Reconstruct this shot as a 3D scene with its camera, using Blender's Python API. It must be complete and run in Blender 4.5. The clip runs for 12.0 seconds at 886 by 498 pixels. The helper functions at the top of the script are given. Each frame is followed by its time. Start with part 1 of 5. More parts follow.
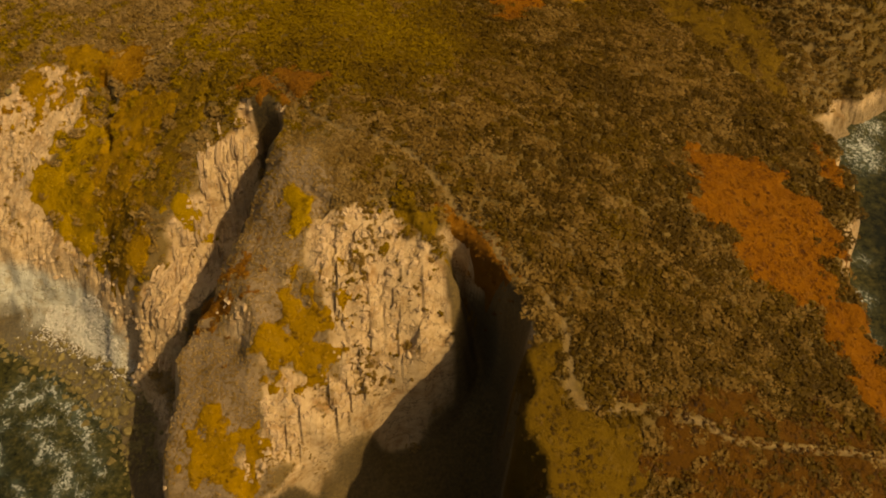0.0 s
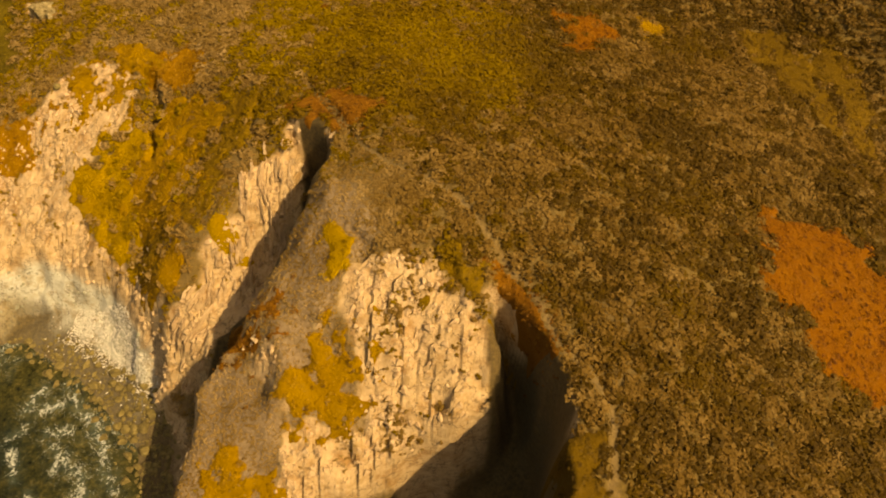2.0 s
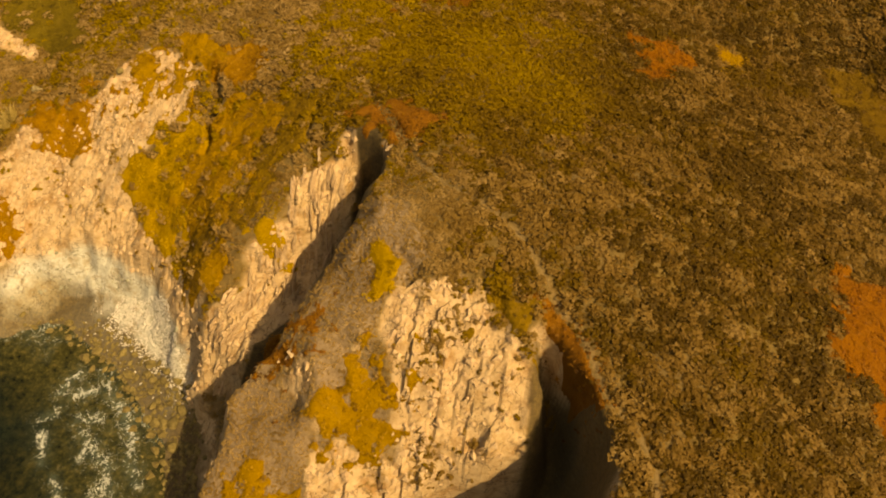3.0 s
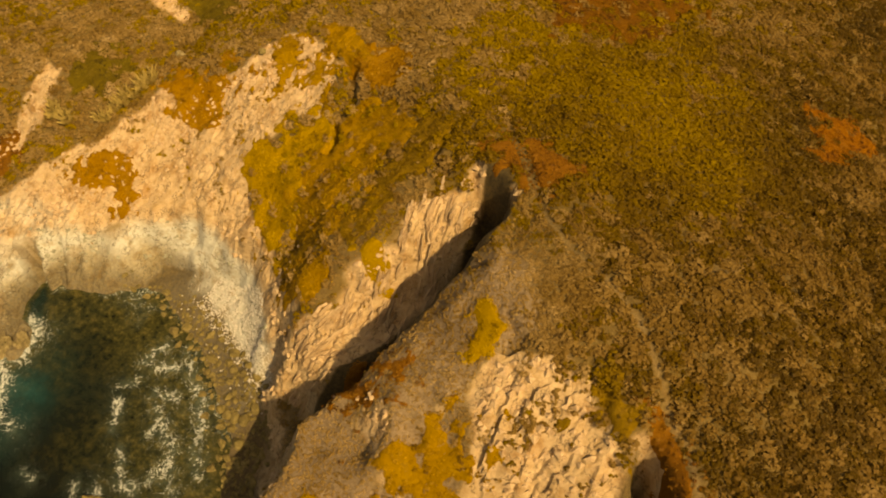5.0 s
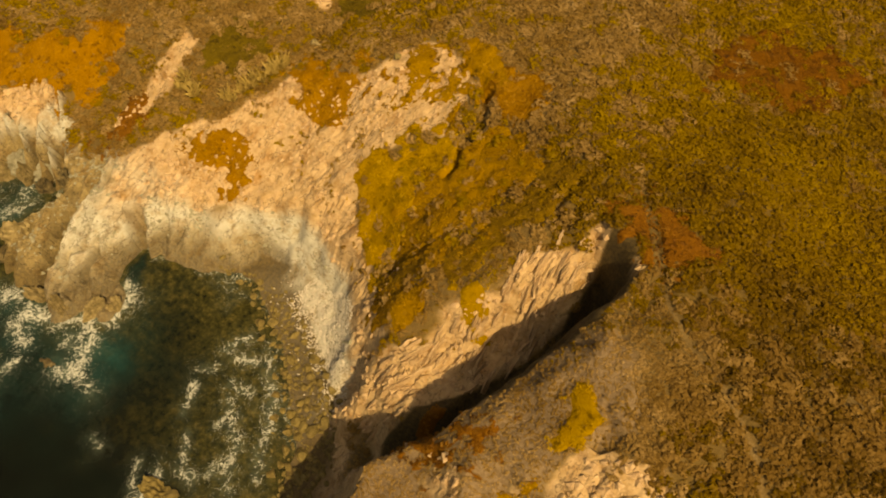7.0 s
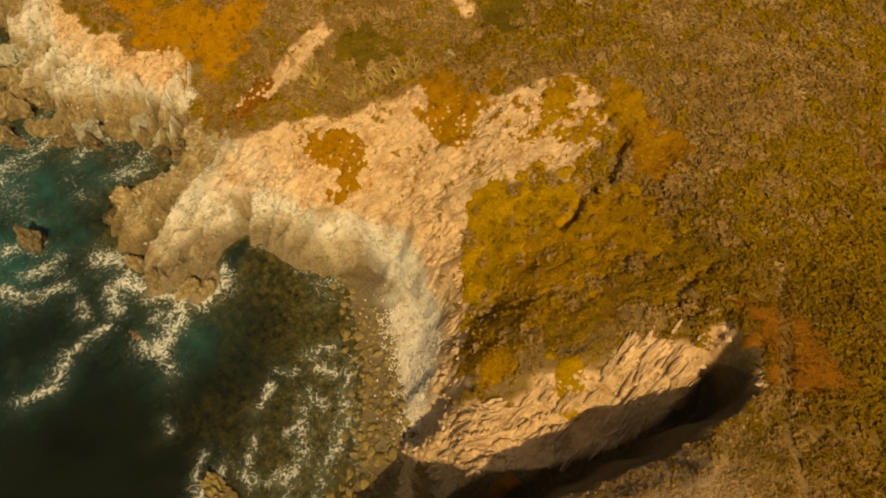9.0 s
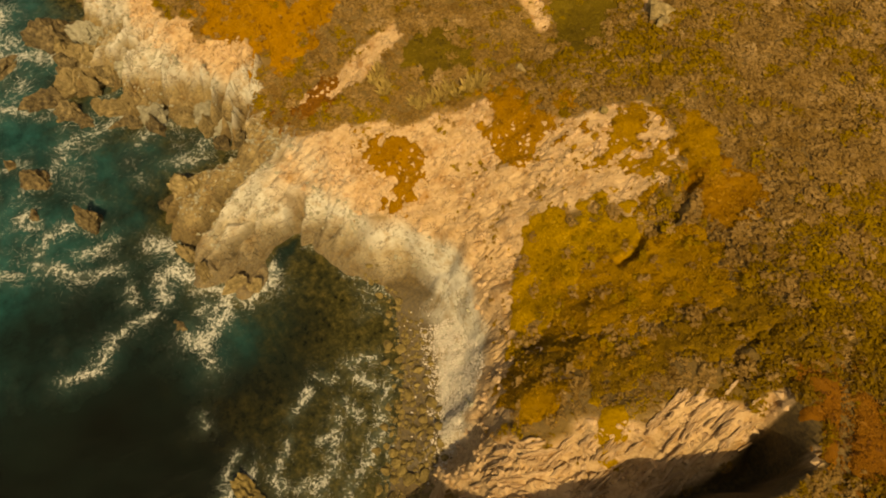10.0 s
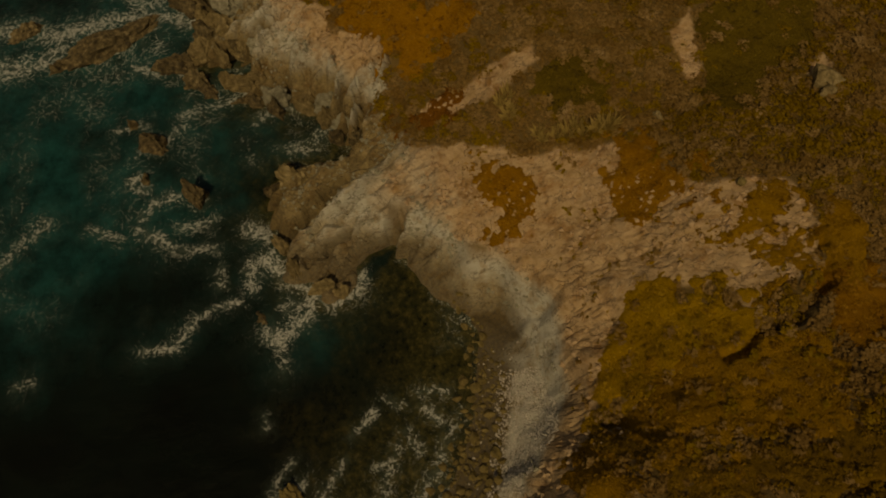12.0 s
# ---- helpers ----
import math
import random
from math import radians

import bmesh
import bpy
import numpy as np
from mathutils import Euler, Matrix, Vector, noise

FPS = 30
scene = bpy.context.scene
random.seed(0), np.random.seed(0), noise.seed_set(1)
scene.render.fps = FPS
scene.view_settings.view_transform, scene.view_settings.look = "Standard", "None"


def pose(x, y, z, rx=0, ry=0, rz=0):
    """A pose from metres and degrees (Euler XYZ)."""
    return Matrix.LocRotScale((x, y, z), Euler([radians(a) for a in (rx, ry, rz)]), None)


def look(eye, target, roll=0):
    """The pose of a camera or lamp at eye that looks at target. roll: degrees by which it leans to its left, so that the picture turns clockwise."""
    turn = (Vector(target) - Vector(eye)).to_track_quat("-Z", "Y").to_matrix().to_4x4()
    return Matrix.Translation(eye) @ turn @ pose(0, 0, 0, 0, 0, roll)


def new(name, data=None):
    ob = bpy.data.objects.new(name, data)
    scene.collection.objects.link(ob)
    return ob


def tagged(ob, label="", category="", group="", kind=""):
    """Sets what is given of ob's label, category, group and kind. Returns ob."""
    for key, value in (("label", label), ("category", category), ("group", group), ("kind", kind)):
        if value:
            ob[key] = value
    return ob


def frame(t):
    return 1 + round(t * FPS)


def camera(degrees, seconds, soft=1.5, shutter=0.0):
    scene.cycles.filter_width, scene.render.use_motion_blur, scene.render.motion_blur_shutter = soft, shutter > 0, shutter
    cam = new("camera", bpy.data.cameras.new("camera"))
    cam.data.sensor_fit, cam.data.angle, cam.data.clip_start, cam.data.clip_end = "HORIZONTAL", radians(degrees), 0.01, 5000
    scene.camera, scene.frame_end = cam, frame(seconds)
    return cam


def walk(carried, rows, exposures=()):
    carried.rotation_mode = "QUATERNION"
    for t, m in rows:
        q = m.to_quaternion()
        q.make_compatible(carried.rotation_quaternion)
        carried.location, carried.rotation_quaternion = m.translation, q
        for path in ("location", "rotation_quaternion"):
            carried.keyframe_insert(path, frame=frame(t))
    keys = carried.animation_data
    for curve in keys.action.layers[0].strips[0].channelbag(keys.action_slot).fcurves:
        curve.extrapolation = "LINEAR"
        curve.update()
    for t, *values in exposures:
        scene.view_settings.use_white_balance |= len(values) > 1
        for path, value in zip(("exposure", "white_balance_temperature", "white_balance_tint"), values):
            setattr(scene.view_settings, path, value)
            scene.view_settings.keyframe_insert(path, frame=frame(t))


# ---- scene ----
from mathutils.geometry import delaunay_2d_cdt

# A drone glides over a coastal headland and turns to its left.
cam = camera(58.0, 12.0, soft=1.9)


def drone(x, y, z, yaw, pitch, lean):
    """Pose from a place, a heading (left positive), a tilt and a lean to the right."""
    return pose(x, y, z, 0, 0, yaw) @ pose(0, 0, 0, 90 + pitch) @ pose(0, 0, 0, 0, 0, -lean)


# seconds, x, y, z, heading, tilt, lean
ROWS = [
    (0.0, 0.00, 0.00, 78.50, 0.00, -52.57, 2.37),
    (0.5, 0.31, 1.80, 78.35, 0.28, -52.75, 2.55),
    (1.0, 0.44, 3.61, 78.23, 1.20, -52.94, 2.41),
    (1.5, 0.23, 5.39, 78.08, 3.00, -53.11, 2.04),
    (2.0, -0.13, 7.21, 77.81, 5.43, -53.20, 1.49),
    (2.5, -0.52, 8.96, 77.57, 8.09, -53.31, 1.03),
    (3.0, -0.94, 10.83, 77.28, 10.93, -53.50, 0.53),
    (5.0, -3.78, 17.93, 76.37, 23.68, -54.64, -0.61),
    (5.5, -4.85, 19.37, 76.21, 26.68, -55.00, -0.89),
    (6.0, -6.02, 20.73, 76.04, 29.51, -55.28, -1.22),
    (6.5, -7.12, 22.00, 76.02, 32.35, -55.63, -1.51),
    (7.0, -8.31, 23.28, 76.12, 35.19, -56.09, -1.71),
    (9.0, -14.53, 28.57, 76.37, 47.48, -58.61, -1.34),
    (9.5, -16.22, 29.82, 76.54, 50.90, -59.29, -0.98),
    (10.0, -17.72, 31.02, 76.63, 54.61, -59.90, -0.47),
    (10.5, -19.18, 32.20, 76.37, 58.43, -60.31, 0.18),
    (11.0, -20.58, 33.38, 76.07, 62.39, -60.66, 0.97),
    (11.5, -21.91, 34.38, 75.84, 66.38, -60.97, 1.89),
    (12.0, -23.17, 35.28, 75.65, 70.38, -61.20, 2.83),
]
EXPOSURES = [(0.0, -0.45, 12500, 10), (0.5, 0.12, 13500, 11), (1.0, 0.2, 14000, 11), (1.6, 0.2, 14000, 11), (2.5, 0.2, 14000, 11), (3.5, 0.15, 14500, 11), (5.0, 0.04, 14500, 11),
             (8.0, -0.1, 14500, 11), (10.0, -0.18, 14500, 11), (10.6, -0.38, 14500, 11), (11.0, -0.86, 14500, 11), (11.5, -1.5, 13500, 11), (12.0, -2.16, 11500, 10)]
walk(cam, [(t, drone(*p)) for t, *p in ROWS], EXPOSURES)

# ---- light: late sun from the east, clear sky ----
SUN_AZ, SUN_EL = 118.0, 52.0          # degrees clockwise from +y, degrees up
sun_dir = Vector((math.sin(radians(SUN_AZ)) * math.cos(radians(SUN_EL)), math.cos(radians(SUN_AZ)) * math.cos(radians(SUN_EL)), math.sin(radians(SUN_EL))))
sun = new("sun", bpy.data.lights.new("sun", "SUN"))
sun.data.energy, sun.data.angle, sun.data.color = 5.0, radians(0.5), (1.0, 0.86, 0.66)
sun.matrix_world = look(sun_dir * 300, (0, 0, 0))
world = bpy.data.worlds.new("sky")
scene.world = world
world.use_nodes = True
sky = world.node_tree.nodes.new("ShaderNodeTexSky")
sky.sky_type, sky.sun_disc = "NISHITA", False
sky.sun_elevation, sky.sun_rotation = radians(SUN_EL), radians(SUN_AZ)
sky.air_density, sky.dust_density, sky.ozone_density = 0.8, 5.0, 0.3
world.node_tree.links.new(sky.outputs[0], world.node_tree.nodes["Background"].inputs[0])
world.node_tree.nodes["Background"].inputs[1].default_value = 0.09


# ---- noise on arrays ----
def hashed(ix, iy, iz, seed):
    n = (ix * 374761393 + iy * 668265263 + iz * 2147483647 + seed * 144269504) & 0xFFFFFFFF
    n = ((n ^ (n >> 13)) * 1274126177) & 0xFFFFFFFF
    return ((n ^ (n >> 16)) & 0xFFFF) / 65535.0


def vnoise(x, y, seed=0, z=None):
    """Smooth value noise in 0..1 with a cell of one unit."""
    x, y = np.asarray(x, float), np.asarray(y, float)
    z = np.zeros_like(x) if z is None else np.asarray(z, float)
    fx, fy, fz = np.floor(x), np.floor(y), np.floor(z)
    u, v, w = x - fx, y - fy, z - fz
    u, v, w = u * u * (3 - 2 * u), v * v * (3 - 2 * v), w * w * (3 - 2 * w)
    ix, iy, iz = fx.astype(np.int64), fy.astype(np.int64), fz.astype(np.int64)

    def layer(k):
        a, b = hashed(ix, iy, iz + k, seed), hashed(ix + 1, iy, iz + k, seed)
        c, d = hashed(ix, iy + 1, iz + k, seed), hashed(ix + 1, iy + 1, iz + k, seed)
        return (a * (1 - u) + b * u) * (1 - v) + (c * (1 - u) + d * u) * v
    low = layer(0)
    return low if not z.any() else low * (1 - w) + layer(1) * w


def fbm(x, y, scale, octaves=4, seed=0):
    out, amp, total = 0, 1.0, 0.0
    for k in range(octaves):
        out = out + amp * vnoise(x / scale * 2 ** k + 17.3 * k, y / scale * 2 ** k - 9.1 * k, seed + k)
        total += amp
        amp *= 0.5
    return out / total


def smooth(a, b, v):
    t = np.clip((v - a) / (b - a), 0, 1)
    return t * t * (3 - 2 * t)


def inside(poly, x, y, soft=1.0):
    """Signed distance to a polygon in plan, positive inside."""
    p = np.array(poly, float)
    d, odd = np.full(np.shape(x), 1e9), np.zeros(np.shape(x), bool)
    for (ax, ay), (bx, by) in zip(p, np.roll(p, -1, 0)):
        ex, ey = bx - ax, by - ay
        t = np.clip(((x - ax) * ex + (y - ay) * ey) / (ex * ex + ey * ey + 1e-9), 0, 1)
        d = np.minimum(d, np.hypot(x - ax - t * ex, y - ay - t * ey))
        cross = (ay > y) != (by > y)
        odd ^= cross & (x < ex * (y - ay) / (ey if abs(ey) > 1e-9 else 1e-9) + ax)
    return np.where(odd, d, -d)


def along(line, x, y):
    """Distance to an open line in plan."""
    d = np.full(np.shape(x), 1e9)
    for (ax, ay), (bx, by) in zip(line[:-1], line[1:]):
        ex, ey = bx - ax, by - ay
        t = np.clip(((x - ax) * ex + (y - ay) * ey) / (ex * ex + ey * ey + 1e-9), 0, 1)
        d = np.minimum(d, np.hypot(x - ax - t * ex, y - ay - t * ey))
    return d


# ---- landform: break lines of the ground, x, y, z ----
LINES = {}
LINES["far_waterline"] = [(-150, 46, 0), (-132, 42, 0), (-120, 38, 0), (-113, 38.6, 0), (-108.5, 36, 0), (-104, 36.5, 0), (-100.6, 36, 0), (-99, 31, 0), (-97.6, 31.2, 0), (-96.8, 36.6, 0), (-94, 35.4, 0), (-90.6, 35.6, 0), (-89, 37.5, 0), (-87, 41.4, 0), (-84, 44, 0), (-80, 43.5, 0), (-78.2, 45.2, 0), (-77, 43.2, 0)]
LINES["point_waterline"] = [(-77.4, 41.4, 0), (-79.2, 37.5, 0), (-76, 33.8, 0), (-72.6, 32.4, 0), (-69.6, 33.4, 0), (-66, 32.6, 0), (-62, 34.6, 0), (-60.4, 38, 0), (-62.4, 41, 0), (-63.8, 43.8, 0), (-61.8, 45, 0), (-57.7, 46.3, 0), (-54.2, 48.6, 0)]
LINES["point_deep"] = [(-78.6, 43.6, -1.4), (-79.2, 41, -2), (-80.8, 37, -2.5), (-76.6, 32.2, -2.5), (-72.4, 30.8, -2.5), (-69.4, 31.9, -2.5), (-66, 31, -2.5), (-60.8, 33.4, -2.5), (-58.8, 38.2, -2.4), (-61, 41.2, -2.2), (-62.4, 43, -2), (-57.4, 44.9, -1.8), (-54.8, 46.8, -1.2)]
LINES["far_deep"] = [(-150, 42, -4), (-132, 38, -3), (-120, 35, -2.5), (-112, 35.5, -2.5), (-105, 33.4, -2.5), (-102, 33.6, -2.5), (-100.6, 29.6, -2.5), (-97.4, 29, -2.5), (-95.6, 34, -2.5), (-94, 33.2, -2.5), (-88.4, 34.4, -2.5), (-85.4, 40, -2.5), (-83, 42.5, -2.5), (-80, 42, -2)]
LINES["point_crest"] = [(-76.5, 41.5, 3.2), (-76.5, 38, 3.8), (-74, 36, 3.4), (-70.5, 36, 3.2), (-67, 36, 2.6), (-63.6, 36.8, 1.8)]
LINES["point_back"] = [(-73, 41, 4.4), (-69, 42, 4.8), (-66, 44.5, 5.2)]
LINES["beach_waterline"] = [(-53.8, 48.2, -0.5), (-50.5, 46, -0.5), (-47, 43.4, -0.5), (-43, 41, -0.5), (-39.5, 37.6, -0.5), (-36.5, 34, -0.5), (-34.5, 28, -0.5)]
LINES["beach_wash"] = [(-51, 49, -0.1), (-43, 45.6, 0.05), (-37.4, 41.4, 0.1), (-33.4, 37.2, 0.1), (-32, 32, 0.1), (-31.6, 26, 0)]
LINES["beach_pebbles"] = [(-45.4, 50.4, 1.6), (-40.2, 47.3, 1.6), (-35, 43.9, 1.7), (-32, 39, 1.3), (-30.4, 33.5, 0.8)]
LINES["beach_foot"] = [(-53, 50.2, 0.2), (-50.2, 52.6, 0.8), (-45.6, 53, 2.6), (-42.4, 51.8, 3), (-39.4, 49.8, 4), (-37.7, 48.2, 4.6), (-36, 45.8, 4.4), (-33.8, 42.8, 3.4)]
LINES["band_top"] = [(-76.9, 44.3, 2), (-71.8, 45.6, 4.8), (-65.8, 48.2, 6.2), (-60, 51.8, 7), (-56.5, 53.9, 7.2), (-50.7, 56, 8), (-46, 56.4, 8.8), (-41, 55.3, 9.6), (-37.9, 53.2, 9.8), (-35.4, 50.6, 9.8), (-34.1, 48.4, 10.2), (-32.9, 46.2, 9)]
LINES["north_rim"] = [(-77.3, 46, 2.6), (-73.5, 48.8, 5.4), (-70, 50.6, 7), (-66.2, 55.3, 9.2), (-63.3, 60.5, 10.8), (-61.3, 64.1, 11.6), (-60.7, 67, 12.6), (-53, 69.4, 15.3), (-49.8, 72.4, 17.8), (-48, 76, 17.4), (-45, 76.4, 18.4), (-39.3, 73.6, 19), (-37.1, 71.4, 18.8)]
LINES["bowl"] = [(-55, 59, 8.8), (-49, 58.2, 9.6), (-46, 62.4, 13.4), (-49.9, 66.2, 14.2), (-45, 69, 16.4)]
LINES["olive_slope"] = [(-39.3, 64.8, 15.4), (-36.8, 60, 15.2), (-32, 56, 17), (-33, 52.4, 14.4), (-32.1, 50.2, 14.8), (-30.3, 52.8, 17.6)]
LINES["far_band_top"] = [(-150, 50, 6), (-132, 46, 6), (-118, 42, 5.4), (-111, 41.6, 5), (-105, 39, 5), (-99.6, 38.6, 5.2), (-98.6, 33.6, 3.4), (-97.8, 38.4, 5), (-92, 40, 5.5), (-87.6, 43.6, 5.6), (-83, 47.4, 5.4), (-79, 47.4, 3)]
LINES["far_slope"] = [(-130, 54, 11), (-112, 50, 9.6), (-100, 47, 9), (-92.4, 45, 7.4), (-85.4, 51.7, 9.2), (-80, 53, 5.6), (-74.5, 55, 7.4), (-72, 57, 9.6)]
LINES["far_back"] = [(-95, 60, 13), (-85, 62, 12.2), (-74.5, 64, 13.2), (-63.3, 67, 12.6), (-64, 77.4, 13), (-85, 78, 17)]
LINES["slot_west_rim"] = [(-20.6, 62, 24.5), (-23.4, 59.5, 22.4), (-25.3, 56.6, 21.2), (-25, 53, 19.8), (-27, 51.6, 18.4), (-28.6, 48.7, 15.4), (-30.5, 47, 13), (-31.7, 44.8, 10.6), (-31.2, 42.6, 9.4)]
LINES["slot_floor"] = [(-18.6, 60.6, 17), (-17.4, 59.8, 16), (-17.0, 57.6, 15.5), (-17.8, 55, 14.5), (-19, 52, 13), (-20.3, 49, 12), (-21.3, 46.6, 11.4), (-22, 44, 10.6), (-23.6, 42, 9), (-26.4, 40.4, 5.5), (-29, 39.4, 3), (-31, 39.6, 2)]
LINES["slot_face"] = [(-19.6, 59.6, 21.2), (-18.6, 58, 20.8), (-19.8, 56.2, 18.8), (-21.1, 54.8, 17.2), (-22.8, 52.6, 14.8), (-23.4, 50.3, 14.4), (-25, 48.6, 12.6), (-25.2, 46.8, 12.4), (-23.9, 45, 14.4), (-26.2, 43, 11.8), (-29, 42.6, 8.2), (-30.6, 41.2, 5.4)]
LINES["slot_east_rim"] = [(-17.6, 60.6, 24.9), (-15.6, 58.6, 25.2), (-15.2, 55.3, 25.2), (-16.2, 51.5, 24.6), (-17.7, 47.4, 23.2), (-19.3, 45, 21.6), (-20.3, 42.3, 20.2), (-22.4, 40.2, 17.8), (-24, 37.4, 15.8), (-24.4, 33.7, 14.8), (-25.3, 30.2, 12.4), (-24.6, 26, 10)]
LINES["knob_foot"] = [(-29.9, 40, 3), (-29, 36.5, 2.5), (-28.4, 33, 2), (-27.4, 29, 1.5), (-28, 22, 0)]
LINES["knob_slope"] = [(-16.2, 40.7, 23.8), (-17, 34, 17.6), (-22.5, 32, 15.2), (-18, 30.6, 14.4), (-12.2, 34, 16.8), (-13.6, 32.1, 15.4)]
LINES["scar_top"] = [(-10.9, 43.7, 26.1), (-9.9, 45, 26.9), (-8.2, 45.4, 27.4), (-6.7, 45.4, 27.3), (-4.6, 44.6, 26.9), (-3.2, 43, 26.4), (-1.1, 41, 25.9)]
LINES["scar_west"] = [(-11.4, 40.6, 23.6), (-9.6, 39, 22.4), (-9.4, 36, 19.4), (-9.2, 33.9, 17.4)]
LINES["scar_face"] = [(-6.9, 37.2, 21.3), (-3.6, 36.4, 20.6), (-1.4, 34.4, 20.4)]
LINES["scar_edge"] = [(0.2, 40.8, 24.6), (1.2, 38.8, 22.8), (1.3, 36.8, 21.2), (1.0, 35.2, 19.8), (-0.4, 34.4, 18.8), (-2.6, 33.9, 18), (-4.6, 33, 16.6), (-7, 31.4, 15), (-9, 30.6, 14), (-11.4, 29.2, 12.5), (-13, 27.9, 11.4), (-16, 25.8, 10), (-20, 24.4, 9.4), (-22.6, 24, 9)]
LINES["cleft_floor"] = [(0.2, 43, 22.6), (1.0, 41.5, 17.5), (2.1, 39.6, 14.5), (2.9, 37, 13), (3, 33, 8.4), (1.5, 28, 4.5), (-3, 22, 2.5), (-8, 16, 1), (-12, 9, 0)]
LINES["cleft_west_foot"] = [(2.2, 37.6, 13), (2.0, 35, 9.4), (0.8, 33.2, 8), (-2.4, 32.4, 7), (-5, 31.4, 6.4), (-7.4, 29.8, 5.6), (-9.8, 28.8, 5), (-12.2, 27.2, 4), (-14.2, 25.8, 3.4), (-17, 23.8, 2.4), (-21, 22.2, 1)]
LINES["cleft_east_foot"] = [(3.9, 36, 15), (4.4, 32.6, 9), (4.5, 29.5, 6), (3.9, 24, 4), (3.6, 18, 3)]
LINES["cleft_east_rim"] = [(-0.3, 43.3, 27), (1.1, 42, 26.2), (1.1, 42.6, 25.6), (2.4, 40.2, 25.2), (3.7, 39.0, 26.0), (5.3, 35.2, 27.4), (5.9, 32.9, 28), (5.9, 29.9, 28), (5.3, 27.2, 28.6), (4.9, 24.3, 28.6), (4.9, 21.8, 28.4), (6, 18, 28), (4, 12, 24)]
LINES["plateau"] = [(-13, 50.8, 28), (-5, 50.6, 27.9), (6.6, 50, 28), (13.6, 48.3, 25.6), (13.6, 33.7, 26.4), (8.4, 25.9, 27.8), (20, 23, 24.9), (26.4, 29.3, 21.9), (33.2, 40.9, 19.3), (31, 20, 21)]
LINES["plateau_back"] = [(-11.6, 62.3, 25.6), (-12, 69, 24.9), (-18, 67.4, 24.2), (-29.4, 72, 22), (-31, 79, 21), (-10, 85, 19.5), (-2, 79, 19.5), (9, 84, 18), (20, 67, 20.3), (19.6, 92, 13.2)]
LINES["east_rim"] = [(42.5, 66.3, 14.5), (42.8, 58.7, 15.9), (41.2, 50.5, 17.2), (37.8, 44.9, 18.3), (36.1, 39.3, 18.9), (37, 34.4, 19.2), (37, 24, 19), (34, 12, 17)]
LINES["east_waterline"] = [(53, 76, 0), (48, 72, 0), (47.5, 66, 0), (47, 58, 0), (44.5, 50, 0), (42.5, 43, 0), (42, 35, 0), (42, 22, 0), (39, 8, 0)]
LINES["east_valley"] = [(33.6, 92.6, 11.5), (38.6, 81.7, 11.2), (42.7, 74, 10)]
LINES["east_hill"] = [(45, 84, 11), (49, 82, 9), (56, 86, 12), (66, 92, 16), (52, 96, 19), (46, 108, 18)]
LINES["east_hill_foot"] = [(57, 79, 0), (68, 83, 0), (82, 86, 0)]
LINES["north_ground"] = [(-60, 95, 18), (-30, 100, 20), (0, 112, 17), (30, 115, 16), (-90, 100, 22)]
LINES["sea_bed"] = [(-58, 40, -2.2), (-50, 36, -2.6), (-44, 32, -2), (-62, 24, -3.5), (-84, 28, -3), (-98, 28, -3), (-70, 5, -5), (-40, 12, -4), (-25, 5, -3), (56, 60, -3), (54, 40, -4), (64, 74, -2), (50, 10, -5)]
LINES["far_sea"] = [(-150, 20, -8), (-400, -100, -30), (0, -120, -20), (300, -200, -30), (130, 40, -12), (-6000, -6000, -60), (6000, -6000, -60), (-6000, 500, -60)]
LINES["inland"] = [(-140, 120, 18), (-200, 300, 70), (0, 260, 60), (200, 300, 80), (120, 130, 20), (0, 900, 250), (-900, 900, 120), (900, 900, 200), (-6000, 6000, 200), (6000, 6000, 300), (6000, 200, 150)]


def dense(line, step=0.9):
    out = []
    for a, b in zip(line[:-1], line[1:]):
        a, b = np.array(a, float), np.array(b, float)
        far = np.hypot(*(b - a)[:2])
        n = max(1, int(far / step)) if far < 30 else 1
        out += [a + (b - a) * k / n for k in range(n)]
    return out + [np.array(line[-1], float)]


SINGLE = {"sea_bed", "far_sea", "inland", "plateau", "plateau_back", "north_ground", "knob_slope", "bowl", "far_back", "far_slope", "olive_slope", "east_hill"}
knots = np.array([p for name, line in LINES.items() for p in (line if name in SINGLE else dense(line))], float)


